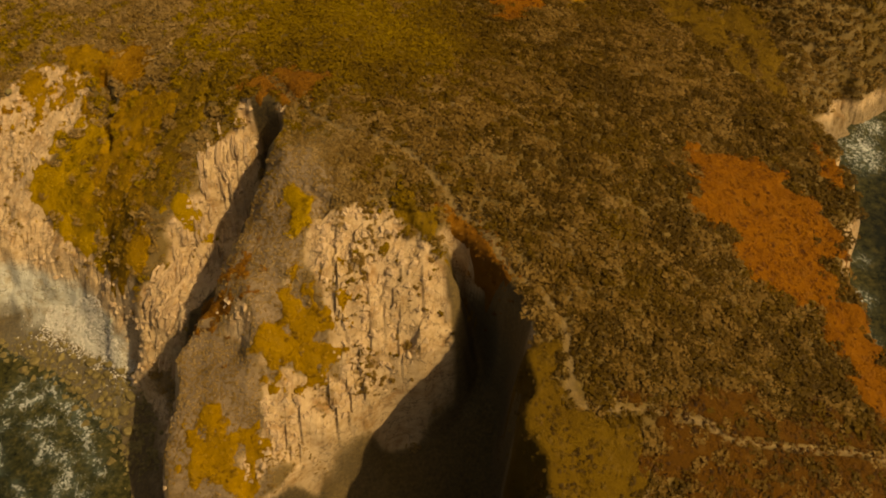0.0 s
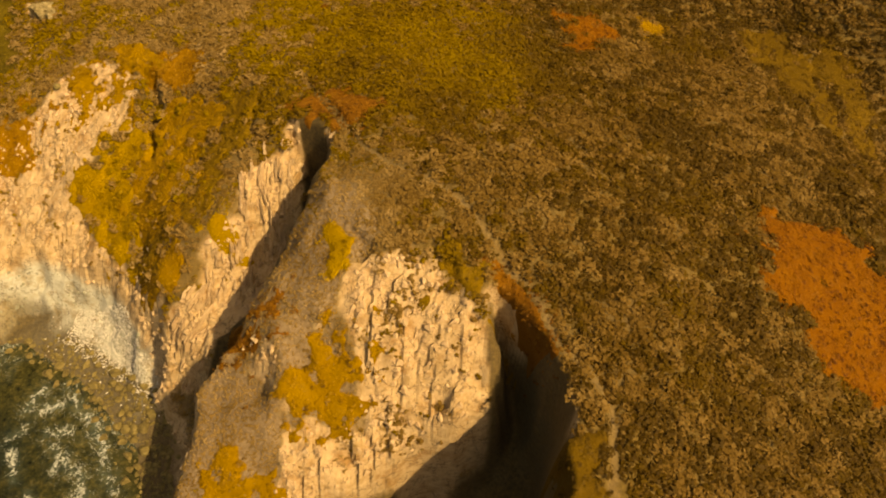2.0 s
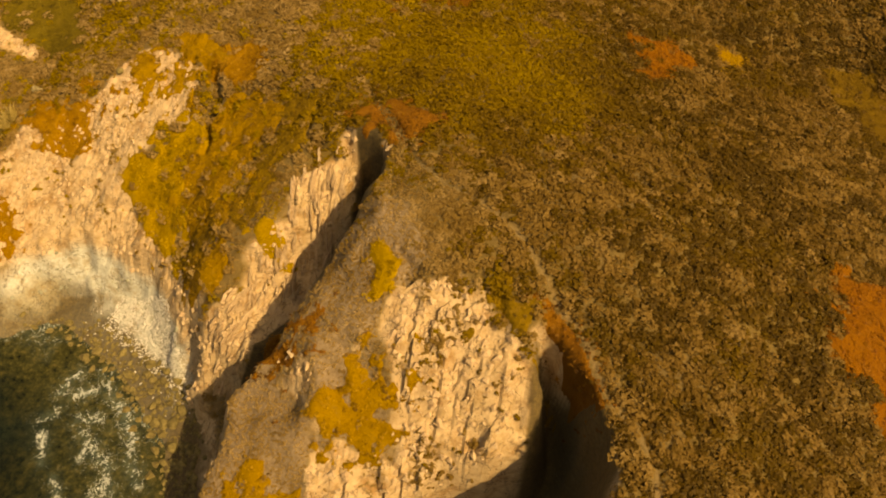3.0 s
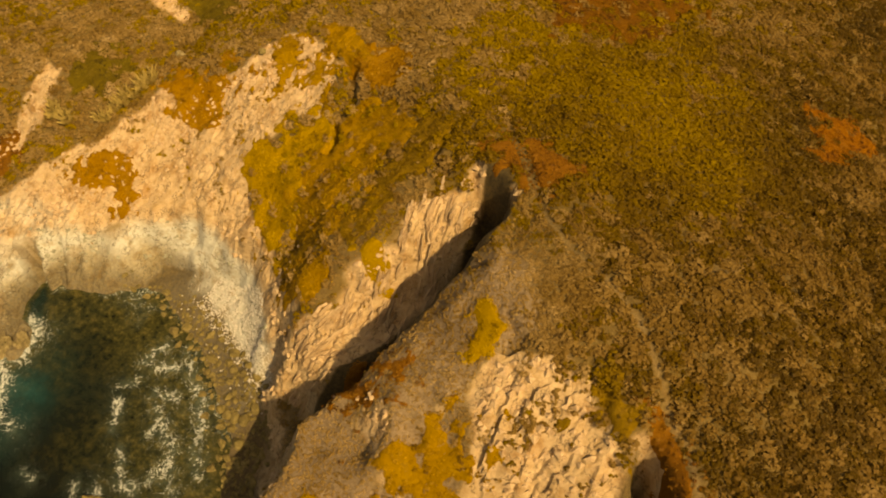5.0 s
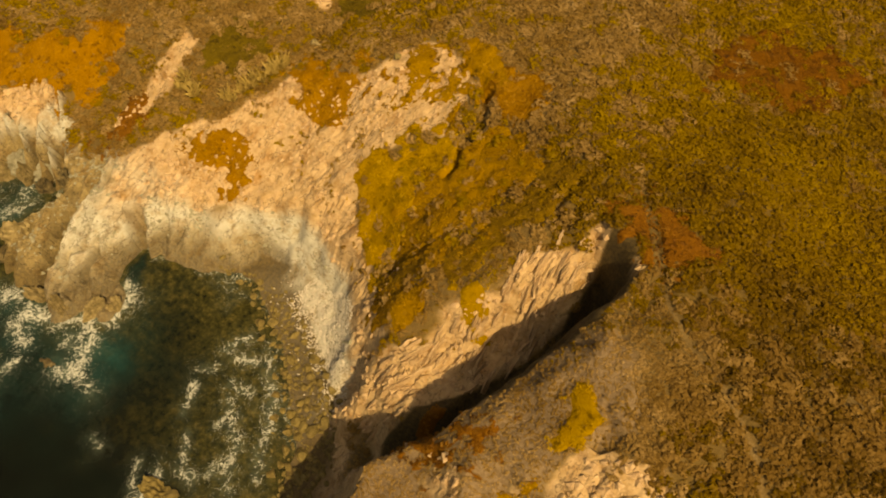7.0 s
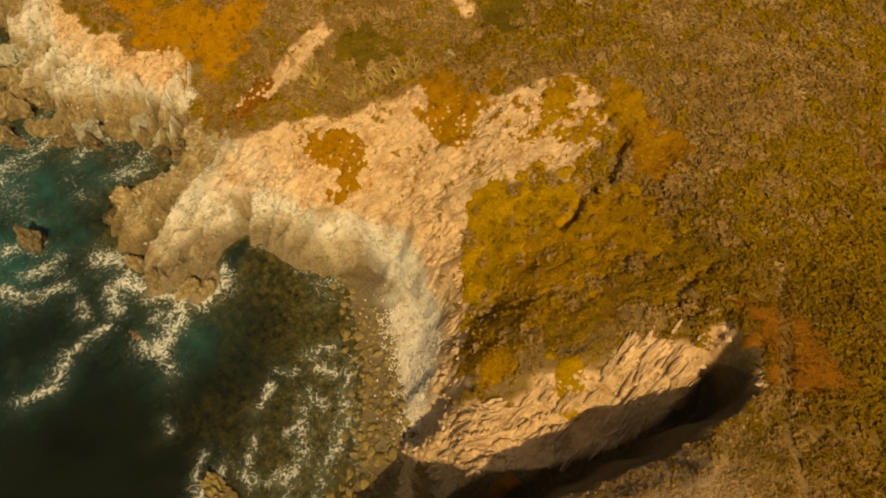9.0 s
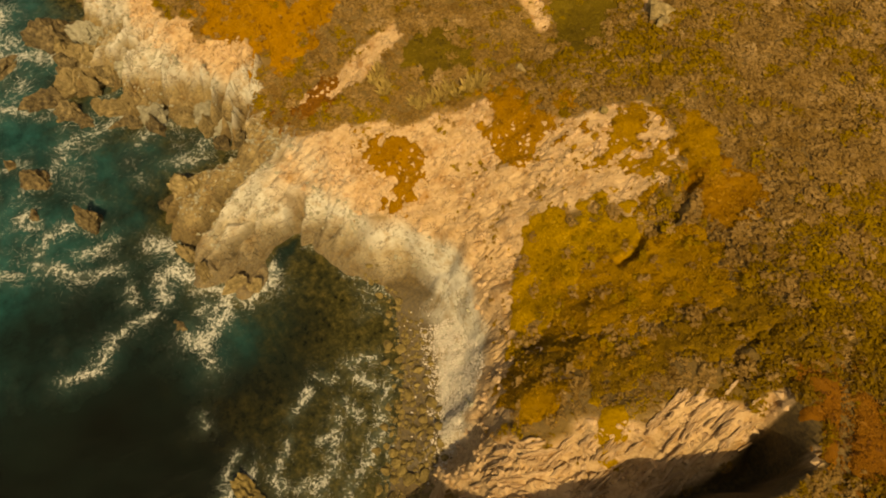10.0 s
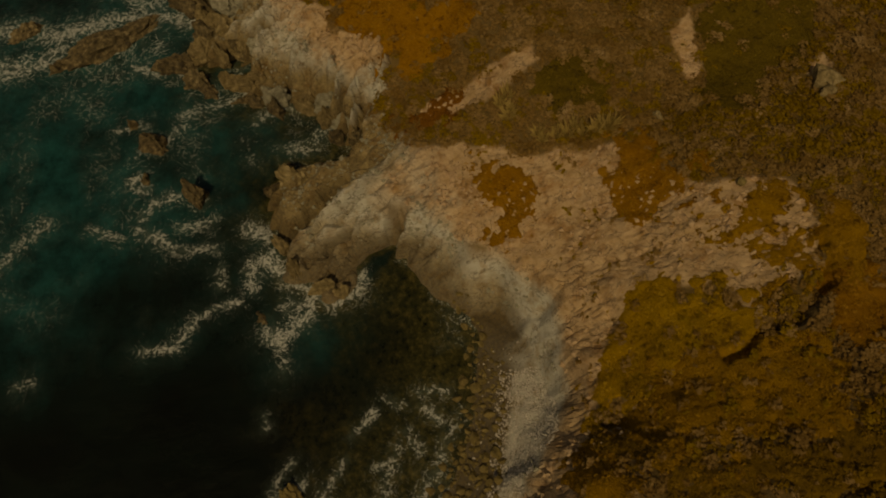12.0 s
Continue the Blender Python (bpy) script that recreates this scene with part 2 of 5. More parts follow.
def landform(xs, ys):
    """Heights of the bare landform on the grid of xs and ys: straight facets between the break lines."""
    flat, _, faces, origin, _, _ = delaunay_2d_cdt([Vector(p[:2]) for p in knots], [], [], 0, 1e-4)
    corner = np.array([(v.x, v.y, np.mean([knots[k][2] for k in o])) for v, o in zip(flat, origin)])
    out = np.full((len(ys), len(xs)), -30.0)
    for f in faces:
        a, b, c = corner[list(f)]
        i0, i1 = np.searchsorted(xs, min(a[0], b[0], c[0])), np.searchsorted(xs, max(a[0], b[0], c[0]), "right")
        j0, j1 = np.searchsorted(ys, min(a[1], b[1], c[1])), np.searchsorted(ys, max(a[1], b[1], c[1]), "right")
        if i0 == i1 or j0 == j1:
            continue
        x, y = xs[None, i0:i1], ys[j0:j1, None]
        area = (b[1] - c[1]) * (a[0] - c[0]) + (c[0] - b[0]) * (a[1] - c[1])
        if abs(area) < 1e-9:
            continue
        u = ((b[1] - c[1]) * (x - c[0]) + (c[0] - b[0]) * (y - c[1])) / area
        v = ((c[1] - a[1]) * (x - c[0]) + (a[0] - c[0]) * (y - c[1])) / area
        hit = (u >= -1e-9) & (v >= -1e-9) & (u + v <= 1 + 1e-9)
        out[j0:j1, i0:i1] = np.where(hit, u * a[2] + v * b[2] + (1 - u - v) * c[2], out[j0:j1, i0:i1])
    return out


def blurred(field, n):
    """Mean over 2n + 1 cells each way, twice."""
    for _ in range(2):
        for axis in (0, 1):
            pad = [(0, 0), (0, 0)]
            pad[axis] = (n + 1, n)
            c = np.cumsum(np.pad(field, pad, "edge"), axis)
            top, low = np.take(c, range(2 * n + 1, c.shape[axis]), axis), np.take(c, range(0, c.shape[axis] - 2 * n - 1), axis)
            field = (top - low) / (2 * n + 1)
    return field


def spaced(lo, hi, step, reach):
    """A fine even run from lo to hi with ever wider steps out to the horizon."""
    core = np.arange(lo, hi + step / 2, step)
    wide, s, v = [], step, 0.0
    while v < reach:
        s *= 1.35
        v += s
        wide.append(v)
    wide = np.array(wide)
    return np.r_[lo - wide[::-1], core, core[-1] + wide]


def sample(field, x, y):
    """Bilinear value of a field of the ground's grid."""
    i = np.clip(np.searchsorted(gx, x) - 1, 0, len(gx) - 2)
    j = np.clip(np.searchsorted(gy, y) - 1, 0, len(gy) - 2)
    u, v = (x - gx[i]) / (gx[i + 1] - gx[i]), (y - gy[j]) / (gy[j + 1] - gy[j])
    return (field[j, i] * (1 - u) + field[j, i + 1] * u) * (1 - v) + (field[j + 1, i] * (1 - u) + field[j + 1, i + 1] * u) * v


# patches of plants and bare ground, in plan
TAN_BOWL = [(-77.4, 44.9), (-72.7, 49.4), (-64.5, 58), (-60.8, 64.8), (-59.6, 67.2), (-51.1, 70.3), (-48.3, 75.4), (-44.9, 76.4), (-38.9, 72.3), (-39.4, 67), (-45, 63.4), (-43.6, 58), (-38, 52.5), (-37, 49), (-45, 54), (-60.6, 51)]
SCAR = [(-11.2, 43.8), (-9.9, 45.2), (-6.7, 45.6), (-4, 44.4), (-1, 41.2), (1.2, 37.8), (0.6, 33), (-5, 31.2), (-10, 29.6), (-14, 27.8), (-18.4, 25.6), (-19, 28.4), (-14.5, 31.6), (-10, 33.8), (-9.8, 37), (-11.8, 41)]
SLOT_FACE = [(-19.2, 61), (-22.4, 60), (-24.9, 57), (-24.2, 53.2), (-27, 51.2), (-28, 48.6), (-30.6, 46.8), (-31.8, 44), (-29, 40.6), (-24.6, 43.6), (-21, 49), (-18.6, 55), (-18, 58.6)]
FAR_BARE = [(-128, 36), (-124, 50), (-110, 47), (-101, 45), (-93, 46.5), (-88, 49), (-84, 50.8), (-80.4, 51), (-79, 46.5), (-84, 43), (-90, 36), (-100, 33)]
KNOB_BARE = [(-16, 33), (-9.4, 34.4), (-8, 32), (-11.2, 30), (-17.1, 27), (-17.6, 30)]
OUTCROP = [(-59.6, 87.8), (-57.4, 87.6), (-56.4, 86), (-58.2, 84.8)]
STREAK_PATH = [(-74.8, 64.6), (-72.6, 64.4), (-71.4, 58), (-72.8, 54), (-74, 52.2), (-76.4, 52.2), (-75.6, 57.3), (-75.2, 62)]
STREAK_HILL = [(-70.8, 80.3), (-67, 79.3), (-63.6, 78.1), (-63.6, 76.4), (-69.2, 77.6)]
TRAIL = [(-19.2, 67), (-16.2, 63.6), (-13.9, 60), (-11.8, 57), (-8.8, 54.2), (-5.6, 52.4), (-2.4, 49.6), (0.2, 46), (1.6, 44.2), (3.2, 42.8), (4.8, 39.3), (5.9, 36.5), (7.5, 34.9), (8.9, 32.3), (9, 29.8), (8.6, 26.3), (9.3, 25), (11.2, 24.7), (14.6, 25), (17.8, 24.3), (20.5, 23), (24.7, 23.1), (29.4, 23.3), (36, 22.6)]

gx, gy = spaced(-126, 66, 0.26, 2600), spaced(8, 120, 0.26, 2600)
GX, GY = np.meshgrid(gx, gy)
facets = landform(gx, gy)
# weather bites into the straight break lines
facets = np.where((GX > -126) & (GX < 66) & (GY > 8) & (GY < 120), sample(facets, GX + 2.6 * (fbm(GX, GY, 2.6, 4, 301) - 0.5), GY + 2.6 * (fbm(GX, GY, 2.6, 4, 307) - 0.5)), facets)
crisp, soft_ground = blurred(facets, 1), blurred(facets, 7)
sy_, sx_ = np.gradient(soft_ground, gy, gx)
level = smooth(0.85, 0.35, np.hypot(sx_, sy_))
base = crisp * (1 - level) + soft_ground * level
near = (GX > -129) & (GX < 70) & (GY > 0) & (GY < 126)
dzy, dzx = np.gradient(base, gy, gx)
steep = np.hypot(dzx, dzy)
ragged = fbm(GX, GY, 3.0, 3, 5) - 0.5
bowl_in, scar_in, slot_in = (inside(p, GX, GY) + 2.4 * ragged for p in (TAN_BOWL, SCAR, SLOT_FACE))
streaks = np.maximum.reduce([inside(p, GX, GY) for p in (STREAK_PATH, STREAK_HILL, OUTCROP)]) + 1.5 * ragged
far_in = np.maximum(np.maximum.reduce([inside(FAR_BARE, GX, GY) + 4 * ragged, inside([(-43, 52.4), (-39, 54.4), (-36.2, 51.6), (-34.6, 49.6), (-33, 47.6), (-32, 45), (-33.4, 43.6), (-36, 47), (-39, 50)], GX, GY) + 2 * ragged, inside([(-69.8, 41.5), (-70.7, 46.4), (-69.8, 49.5), (-64.7, 51.0), (-58.7, 53.8), (-56.6, 52.6), (-60.6, 48.7), (-66.1, 46.0), (-67.9, 41.6)], GX, GY) + 2 * ragged]), inside(KNOB_BARE, GX, GY) - 0.6 + 7 * ragged)
trail_far = along(TRAIL, GX, GY)
band = smooth(6.9, 4.9, base - 1.0 * smooth(-78, -84, GX) + 3.0 * (fbm(GX, GY, 5, 3, 61) - 0.5)) * smooth(-33, -36, GX)
rim_gap = smooth(-0.6, 0.4, inside([(-79, 47), (-74, 50), (-66, 52), (-60, 55), (-50, 58), (-38, 54), (-30, 44), (-26, 24), (-60, 20), (-85, 30)], GX, GY))
bare = np.maximum.reduce([band * rim_gap, 0.22 * smooth(0.3, 0.1, trail_far + 0.35 * ragged),smooth(-0.3, 0.5, bowl_in), smooth(-0.3, 0.4, scar_in), smooth(-0.3, 0.4, slot_in), smooth(-0.2, 0.3, streaks), smooth(-0.3, 0.4, far_in),
                          smooth(1.15, 1.9, steep + 0.9 * ragged - (0.8 + 0.7 * smooth(74, 80, GY)) * smooth(38, 42, GX)), smooth(3.4, 2.2, base + 2.0 * ragged)])
# Shade inside cleft and slot is painted: pale rock gives way to dark soil.
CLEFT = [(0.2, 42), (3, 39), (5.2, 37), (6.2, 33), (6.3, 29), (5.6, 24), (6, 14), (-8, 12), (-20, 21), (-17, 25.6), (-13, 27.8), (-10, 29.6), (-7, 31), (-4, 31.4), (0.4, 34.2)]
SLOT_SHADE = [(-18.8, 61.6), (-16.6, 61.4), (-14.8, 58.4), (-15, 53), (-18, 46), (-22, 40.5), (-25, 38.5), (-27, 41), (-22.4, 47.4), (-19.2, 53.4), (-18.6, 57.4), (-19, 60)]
shade_mask = np.maximum(smooth(-0.3, 0.6, inside(CLEFT, GX, GY) + 1.5 * ragged), smooth(-0.2, 0.4, inside(SLOT_SHADE, GX, GY) + 0.8 * ragged))
bare *= np.where(near, 1 - 0.85 * shade_mask, 0.0)
# weathered relief: tilted beds run north to south through the bare faces, hummocks lie under the plants
beach_zone = smooth(-1.0, 0.6, inside([(-54, 47), (-53, 51.5), (-45, 53), (-38.5, 50.4), (-32.4, 43.4), (-29.6, 40), (-27.4, 29), (-28, 20), (-40, 20), (-47, 40)], GX, GY))
above = np.where(beach_zone > 0.5, smooth(2.6, 4.2, base), smooth(-1.4, 0.5, base))


def grooves(across, along_bed, seed, cut):
    """Narrow cracks that run along the beds: 1 in a crack, 0 between."""
    n = fbm((GX - 0.12 * GY) / across + 1.3 * fbm(GX, GY, 2.5, 3, seed + 5), (GY + 0.12 * GX) / along_bed, 1.0, 3, seed)
    return smooth(cut, 0.0, np.abs(n - 0.5)), n


crack_a, bed_a = grooves(1.5, 5.5, 21, 0.055)
crack_b, bed_b = grooves(0.8, 3.4, 27, 0.05)
terrace = base / 1.6 + 1.5 * fbm(GX, GY, 4, 3, 29)
terrace = terrace - np.floor(terrace)
ledge = np.where(terrace < 0.75, terrace / 0.75, (1 - terrace) / 0.25) - 0.5
crags = fbm(GX, GY, 4.5, 4, 31) - 0.5
rubble = fbm(GX, GY, 1.1, 3, 33) - 0.5
lumps = fbm(GX, GY, 1.3, 3, 41) - 0.5
warp = 2.2 * (fbm(GX, GY, 4.0, 3, 37) - 0.5)


def shingled(across, spacing, seed):
    """Overlapping beds: each one rises sharply at its western edge and falls away to the next."""
    u = across / spacing + warp + 0.5 * (fbm(GX, GY, 1.2, 2, seed) - 0.5)
    return 1 - (u - np.floor(u)), hashed(np.floor(u).astype(np.int64), np.floor(GY / 3.5 + 3 * warp).astype(np.int64), 0, seed)


fin_bed, fin_rand = shingled(GX - 0.87 * np.minimum(GY - 48, 0), 1.15, 43)
scar_bed, scar_rand = shingled(GX + 0.10 * GY + 1.8 * (fbm(GX, GY, 3.4, 2, 53) - 0.5), 1.9, 47)
bedded = np.maximum(smooth(-0.5, 1.0, scar_in), smooth(-0.5, 1.0, slot_in))
point_cut = np.abs(fbm((0.93 * GX + 0.37 * GY) / 1.5 + 0.8 * warp, (0.93 * GY - 0.37 * GX) / 6.0, 1.0, 3, 35) - 0.5) * 2.6
slope_k = smooth(0.25, 1.0, steep)
slot_k = smooth(-0.5, 1.0, slot_in)
beds = np.where(slot_k > 0.5, fin_bed * (0.25 + 0.75 * fin_rand), scar_bed * smooth(0.3, 0.6, fbm(GX, GY * 0.35, 2.6, 2, 49)) * (1 - 0.45 * smooth(-6, -3, GX))) - 0.4
rock_relief = bedded * ((0.75 + 0.15 * slot_k) * beds + (bed_a - 0.5) * 0.5 - 0.1 * crack_b) * (0.4 + 0.6 * slope_k)
calm = 1 - 0.75 * band * smooth(-62, -58, GX)
rills = fbm((0.85 * GX - 0.5 * GY) / 0.8 + 2.0 * warp, (0.5 * GX + 0.85 * GY) / 3.2, 1.0, 4, 39) - 0.5
rock_relief += (1 - bedded) * (0.34 * rubble - (0.25 * crack_a + 0.22 * crack_b) * slope_k * calm + 0.2 * ledge * slope_k * calm + (bed_a - 0.5) * 0.3 * calm + 0.4 * rills * smooth(-1, 1, bowl_in) * (1 - band))
rock_relief += 0.8 * (fbm(GX, GY * 0.6, 2.6, 3, 65) - 0.5) * smooth(-0.5, 1.0, scar_in) * slope_k
rock_relief += crags * 1.2 * slope_k * (1 - 0.5 * bedded) + band * (point_cut - 0.3) * (0.12 + 2.6 * smooth(-60, -64, GX)) * (1 - beach_zone)
relief = bare * above * rock_relief + (1 - bare) * lumps * 0.35 + crags * 0.6 * (1 - bare)
slip_bed, slip_rand = shingled(GX - 0.22 * GY + 2.5 * (fbm(GX, GY, 8, 2, 57) - 0.5), 2.1, 59)
slipped = smooth(-1, 1.5, inside([(-38, 53), (-37.4, 70), (-30, 71), (-25, 66), (-24.6, 61), (-28, 54.5), (-34, 51)], GX, GY) + 2 * ragged)
relief += slipped * (slip_bed - 0.5) * (0.06 + 0.6 * slip_rand ** 3) * smooth(0.3, 0.65, fbm(GX, GY, 6, 2, 63)) ** 0.5
CLEFTS = [([(-72.4, 42.4), (-71.1, 39.3), (-69.8, 36.2), (-68.4, 32)], 0.9, 2.6), ([(-65.6, 45.6), (-64.6, 44), (-62.4, 40.4)], 1.3, 4.2), ([(-74.6, 38.6), (-74.2, 33)], 0.6, 1.4), ([(-66.6, 40.6), (-65.4, 35)], 0.6, 1.3),
          ([(-89.6, 40), (-87.4, 36.4)], 0.9, 2.4), ([(-96, 40), (-95.4, 34)], 0.8, 2.2), ([(-82.4, 47), (-82, 43)], 0.7, 2.0)]
for cut_line, cut_width, cut_depth in CLEFTS:
    relief -= cut_depth * smooth(cut_width, 0.1, along(cut_line, GX + 1.6 * ragged, GY + 1.6 * lumps)) * smooth(-2.5, 0.5, base)
relief += smooth(-78, -82, GX) * bare * above * (2.2 * (point_cut - 0.45) * slope_k - 0.9 * crack_a - 0.5 * crack_b)
SCARPS = [[(-42.4, 75.4), (-39.4, 73), (-37.4, 71.4), (-37.2, 68.9), (-36.8, 66), (-36.6, 62.6)], [(-37.4, 53.2), (-35.6, 54.2), (-33.6, 54.6), (-31.6, 56.4)], [(-23, 60.6), (-24.4, 62.6), (-23.6, 66)], [(-12.2, 47.4), (-10.4, 46), (-10.6, 44)], [(-4.6, 45.2), (-3.6, 44.2), (-2.6, 43)]]
for k, scarp in enumerate(SCARPS):
    relief -= (1.3 if k == 0 else 0.6) * smooth(0.45, 0.05, along(scarp, GX + 2.2 * ragged, GY + 2.2 * lumps) + 0.8 * ragged)
relief -= 0.14 * smooth(0.6, 0.15, trail_far)
ground_z = base + np.where(near, relief, 0)
dzy, dzx = np.gradient(ground_z, gy, gx)


def sage_share(x, y):
    """Where grey sage takes over from the olive brush; 0.5 is an even mix."""
    m = 0.5 + 0.42 * (fbm(x, y, 1.7, 2, 401) - 0.5) + 0.4 * (fbm(x, y, 9, 3, 405) - 0.5) + 0.07 * smooth(15, -30, x)
    m += 0.15 * near_to(x, y, -11, 50, 7) + 0.55 * near_to(x, y, -18.5, 36, 8) + 0.18 * near_to(x, y, -28, 72, 10) + 0.14 * near_to(x, y, -38, 82, 12) - 0.06 * near_to(x, y, 14, 38, 12) + 0.08 * near_to(x, y, -70, 66, 12) + 0.05 * near_to(x, y, 25, 75, 14)
    m += 0.035 * smooth(-6, 4, x) - 0.12 * smooth(-32, -25, x) * smooth(60, 66, y) * smooth(-2, -14, x)
    return m - 0.14 * near_to(x, y, 0, 77, 11) - 0.1 * near_to(x, y, -10, 70, 16) - 0.08 * near_to(x, y, -14, 76, 8) - 0.06 * near_to(x, y, 20, 50, 10)


def near_to(x, y, cx, cy, reach):
    return np.exp(-((x - cx) ** 2 + (y - cy) ** 2) / reach ** 2)


# ---- materials ----
def material(name):
    m = bpy.data.materials.new(name)
    m.use_nodes = True
    return m, m.node_tree.nodes, m.node_tree.links, m.node_tree.nodes["Principled BSDF"]


def ramp_of(nodes, links, source, stops):
    r = nodes.new("ShaderNodeValToRGB")
    while len(r.color_ramp.elements) < len(stops):
        r.color_ramp.elements.new(0.5)
    for e, (at, c) in zip(r.color_ramp.elements, stops):
        e.position, e.color = at, (*c, 1)
    links.new(source, r.inputs[0])
    return r.outputs[0]


def noise_of(nodes, links, scale, detail=5.0, rough=0.6, stretch=None):
    t = nodes.new("ShaderNodeTexNoise")
    t.inputs["Scale"].default_value, t.inputs["Detail"].default_value, t.inputs["Roughness"].default_value = scale, detail, rough
    g = nodes.new("ShaderNodeNewGeometry")
    if stretch:
        v = nodes.new("ShaderNodeVectorMath")
        v.operation = "MULTIPLY"
        v.inputs[1].default_value = stretch
        links.new(g.outputs["Position"], v.inputs[0])
        links.new(v.outputs[0], t.inputs["Vector"])
    else:
        links.new(g.outputs["Position"], t.inputs["Vector"])
    return t.outputs["Fac"]


def mixed(nodes, links, fac, a, b, how="MIX"):
    m = nodes.new("ShaderNodeMix")
    m.data_type, m.blend_type = "RGBA", how
    for sock, v in ((m.inputs[0], fac), (m.inputs[6], a), (m.inputs[7], b)):
        if isinstance(v, (int, float)):
            sock.default_value = v
        elif isinstance(v, tuple):
            sock.default_value = (*v, 1)
        else:
            links.new(v, sock)
    return m.outputs[2]


def math_of(nodes, links, op, a, b, clamp=False):
    m = nodes.new("ShaderNodeMath")
    m.operation, m.use_clamp = op, clamp
    for sock, v in zip(m.inputs, (a, b)):
        if isinstance(v, (int, float)):
            sock.default_value = v
        else:
            links.new(v, sock)
    return m.outputs[0]


def bumped(nodes, links, bsdf, height, strength, distance):
    b = nodes.new("ShaderNodeBump")
    b.inputs["Strength"].default_value, b.inputs["Distance"].default_value = strength, distance
    links.new(height, b.inputs["Height"])
    links.new(b.outputs[0], bsdf.inputs["Normal"])


def attribute_of(nodes, name):
    a = nodes.new("ShaderNodeAttribute")
    a.attribute_name = name
    return a


def ground_material():
    m, n, l, p = material("headland_ground")
    cover = attribute_of(n, "cover")          # r bare rock, g grey bed rock, b wet rock and painted shade
    split = n.new("ShaderNodeSeparateColor")
    l.new(cover.outputs["Color"], split.inputs[0])
    fine, broad = noise_of(n, l, 3.0, 8, 0.7), noise_of(n, l, 0.22, 4)
    strata = noise_of(n, l, 1.4, 6, 0.65, (1.0, 0.45, 1.6))
    tan = ramp_of(n, l, strata, [(0.25, (0.22, 0.14, 0.07)), (0.45, (0.405, 0.288, 0.16)), (0.7, (0.50, 0.373, 0.225))])
    grey = ramp_of(n, l, strata, [(0.25, (0.28, 0.275, 0.22)), (0.45, (0.40, 0.405, 0.345)), (0.75, (0.50, 0.505, 0.445))])
    # tint of wet rock, also used to paint shade into cleft and slot
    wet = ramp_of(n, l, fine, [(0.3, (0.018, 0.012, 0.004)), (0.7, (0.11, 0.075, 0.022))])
    soil = ramp_of(n, l, fine, [(0.3, (0.06, 0.036, 0.006)), (0.55, (0.115, 0.071, 0.011)), (0.75, (0.165, 0.108, 0.028))])
    soil = mixed(n, l, math_of(n, l, "MULTIPLY", broad, 0.6), soil, (0.12, 0.077, 0.012))
    soil = mixed(n, l, cover.outputs["Alpha"], soil, ramp_of(n, l, fine, [(0.3, (0.10, 0.064, 0.026)), (0.5, (0.175, 0.122, 0.068)), (0.75, (0.27, 0.20, 0.122))]))
    rock = mixed(n, l, split.outputs[1], tan, grey)
    rock = mixed(n, l, cover.outputs["Alpha"], rock, ramp_of(n, l, fine, [(0.3, (0.085, 0.06, 0.02)), (0.5, (0.20, 0.145, 0.05)), (0.75, (0.32, 0.245, 0.11))]))
    seam = math_of(n, l, "ABSOLUTE", math_of(n, l, "SUBTRACT", noise_of(n, l, 0.55, 6, 0.6, (1.0, 0.55, 0.8)), 0.5), 0)
    seam = math_of(n, l, "SUBTRACT", 1.0, math_of(n, l, "DIVIDE", seam, 0.014), True)
    blotch = ramp_of(n, l, noise_of(n, l, 0.45, 7, 0.7), [(0.5, (1, 1, 1)), (0.68, (0.62, 0.47, 0.30))])
    rock = mixed(n, l, 1.0, rock, blotch, "MULTIPLY")
    lichen = math_of(n, l, "MULTIPLY", math_of(n, l, "SUBTRACT", noise_of(n, l, 0.7, 9, 0.72, (1.0, 0.8, 1.0)), 0.5), 5.0, True)
    rock = mixed(n, l, math_of(n, l, "MULTIPLY", lichen, math_of(n, l, "SUBTRACT", 0.62, math_of(n, l, "MULTIPLY", split.outputs[1], 0.5)), True), rock, (0.25, 0.15, 0.045))
    rock = mixed(n, l, math_of(n, l, "MULTIPLY", seam, 0.75), rock, (0.05, 0.034, 0.018))
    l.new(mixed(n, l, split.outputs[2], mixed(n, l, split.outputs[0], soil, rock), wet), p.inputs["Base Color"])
    p.inputs["Roughness"].default_value = 0.9
    bumped(n, l, p, fine, 0.6, 0.25)
    return m


def leaf_material(name, stops, rough=0.7, sheen=0.0):
    m, n, l, p = material(name)
    g = n.new("ShaderNodeNewGeometry")
    tone = attribute_of(n, "tone")
    add = n.new("ShaderNodeMath")
    add.operation = "MULTIPLY_ADD"
    add.inputs[1].default_value = 0.14
    half = n.new("ShaderNodeMath")
    half.operation = "MULTIPLY"
    half.inputs[1].default_value = 0.86
    l.new(g.outputs["Random Per Island"], add.inputs[0])
    l.new(tone.outputs["Fac"], half.inputs[0])
    l.new(half.outputs[0], add.inputs[2])
    tint = ramp_of(n, l, add.outputs[0], stops)
    l.new(tint, p.inputs["Base Color"])
    p.inputs["Roughness"].default_value = rough
    p.inputs["Specular IOR Level"].default_value = 0.25
    thin, blend = n.new("ShaderNodeBsdfTranslucent"), n.new("ShaderNodeMixShader")
    l.new(tint, thin.inputs["Color"])
    blend.inputs[0].default_value = 0.4
    l.new(p.outputs[0], blend.inputs[1])
    l.new(thin.outputs[0], blend.inputs[2])
    l.new(blend.outputs[0], n["Material Output"].inputs["Surface"])
    return m


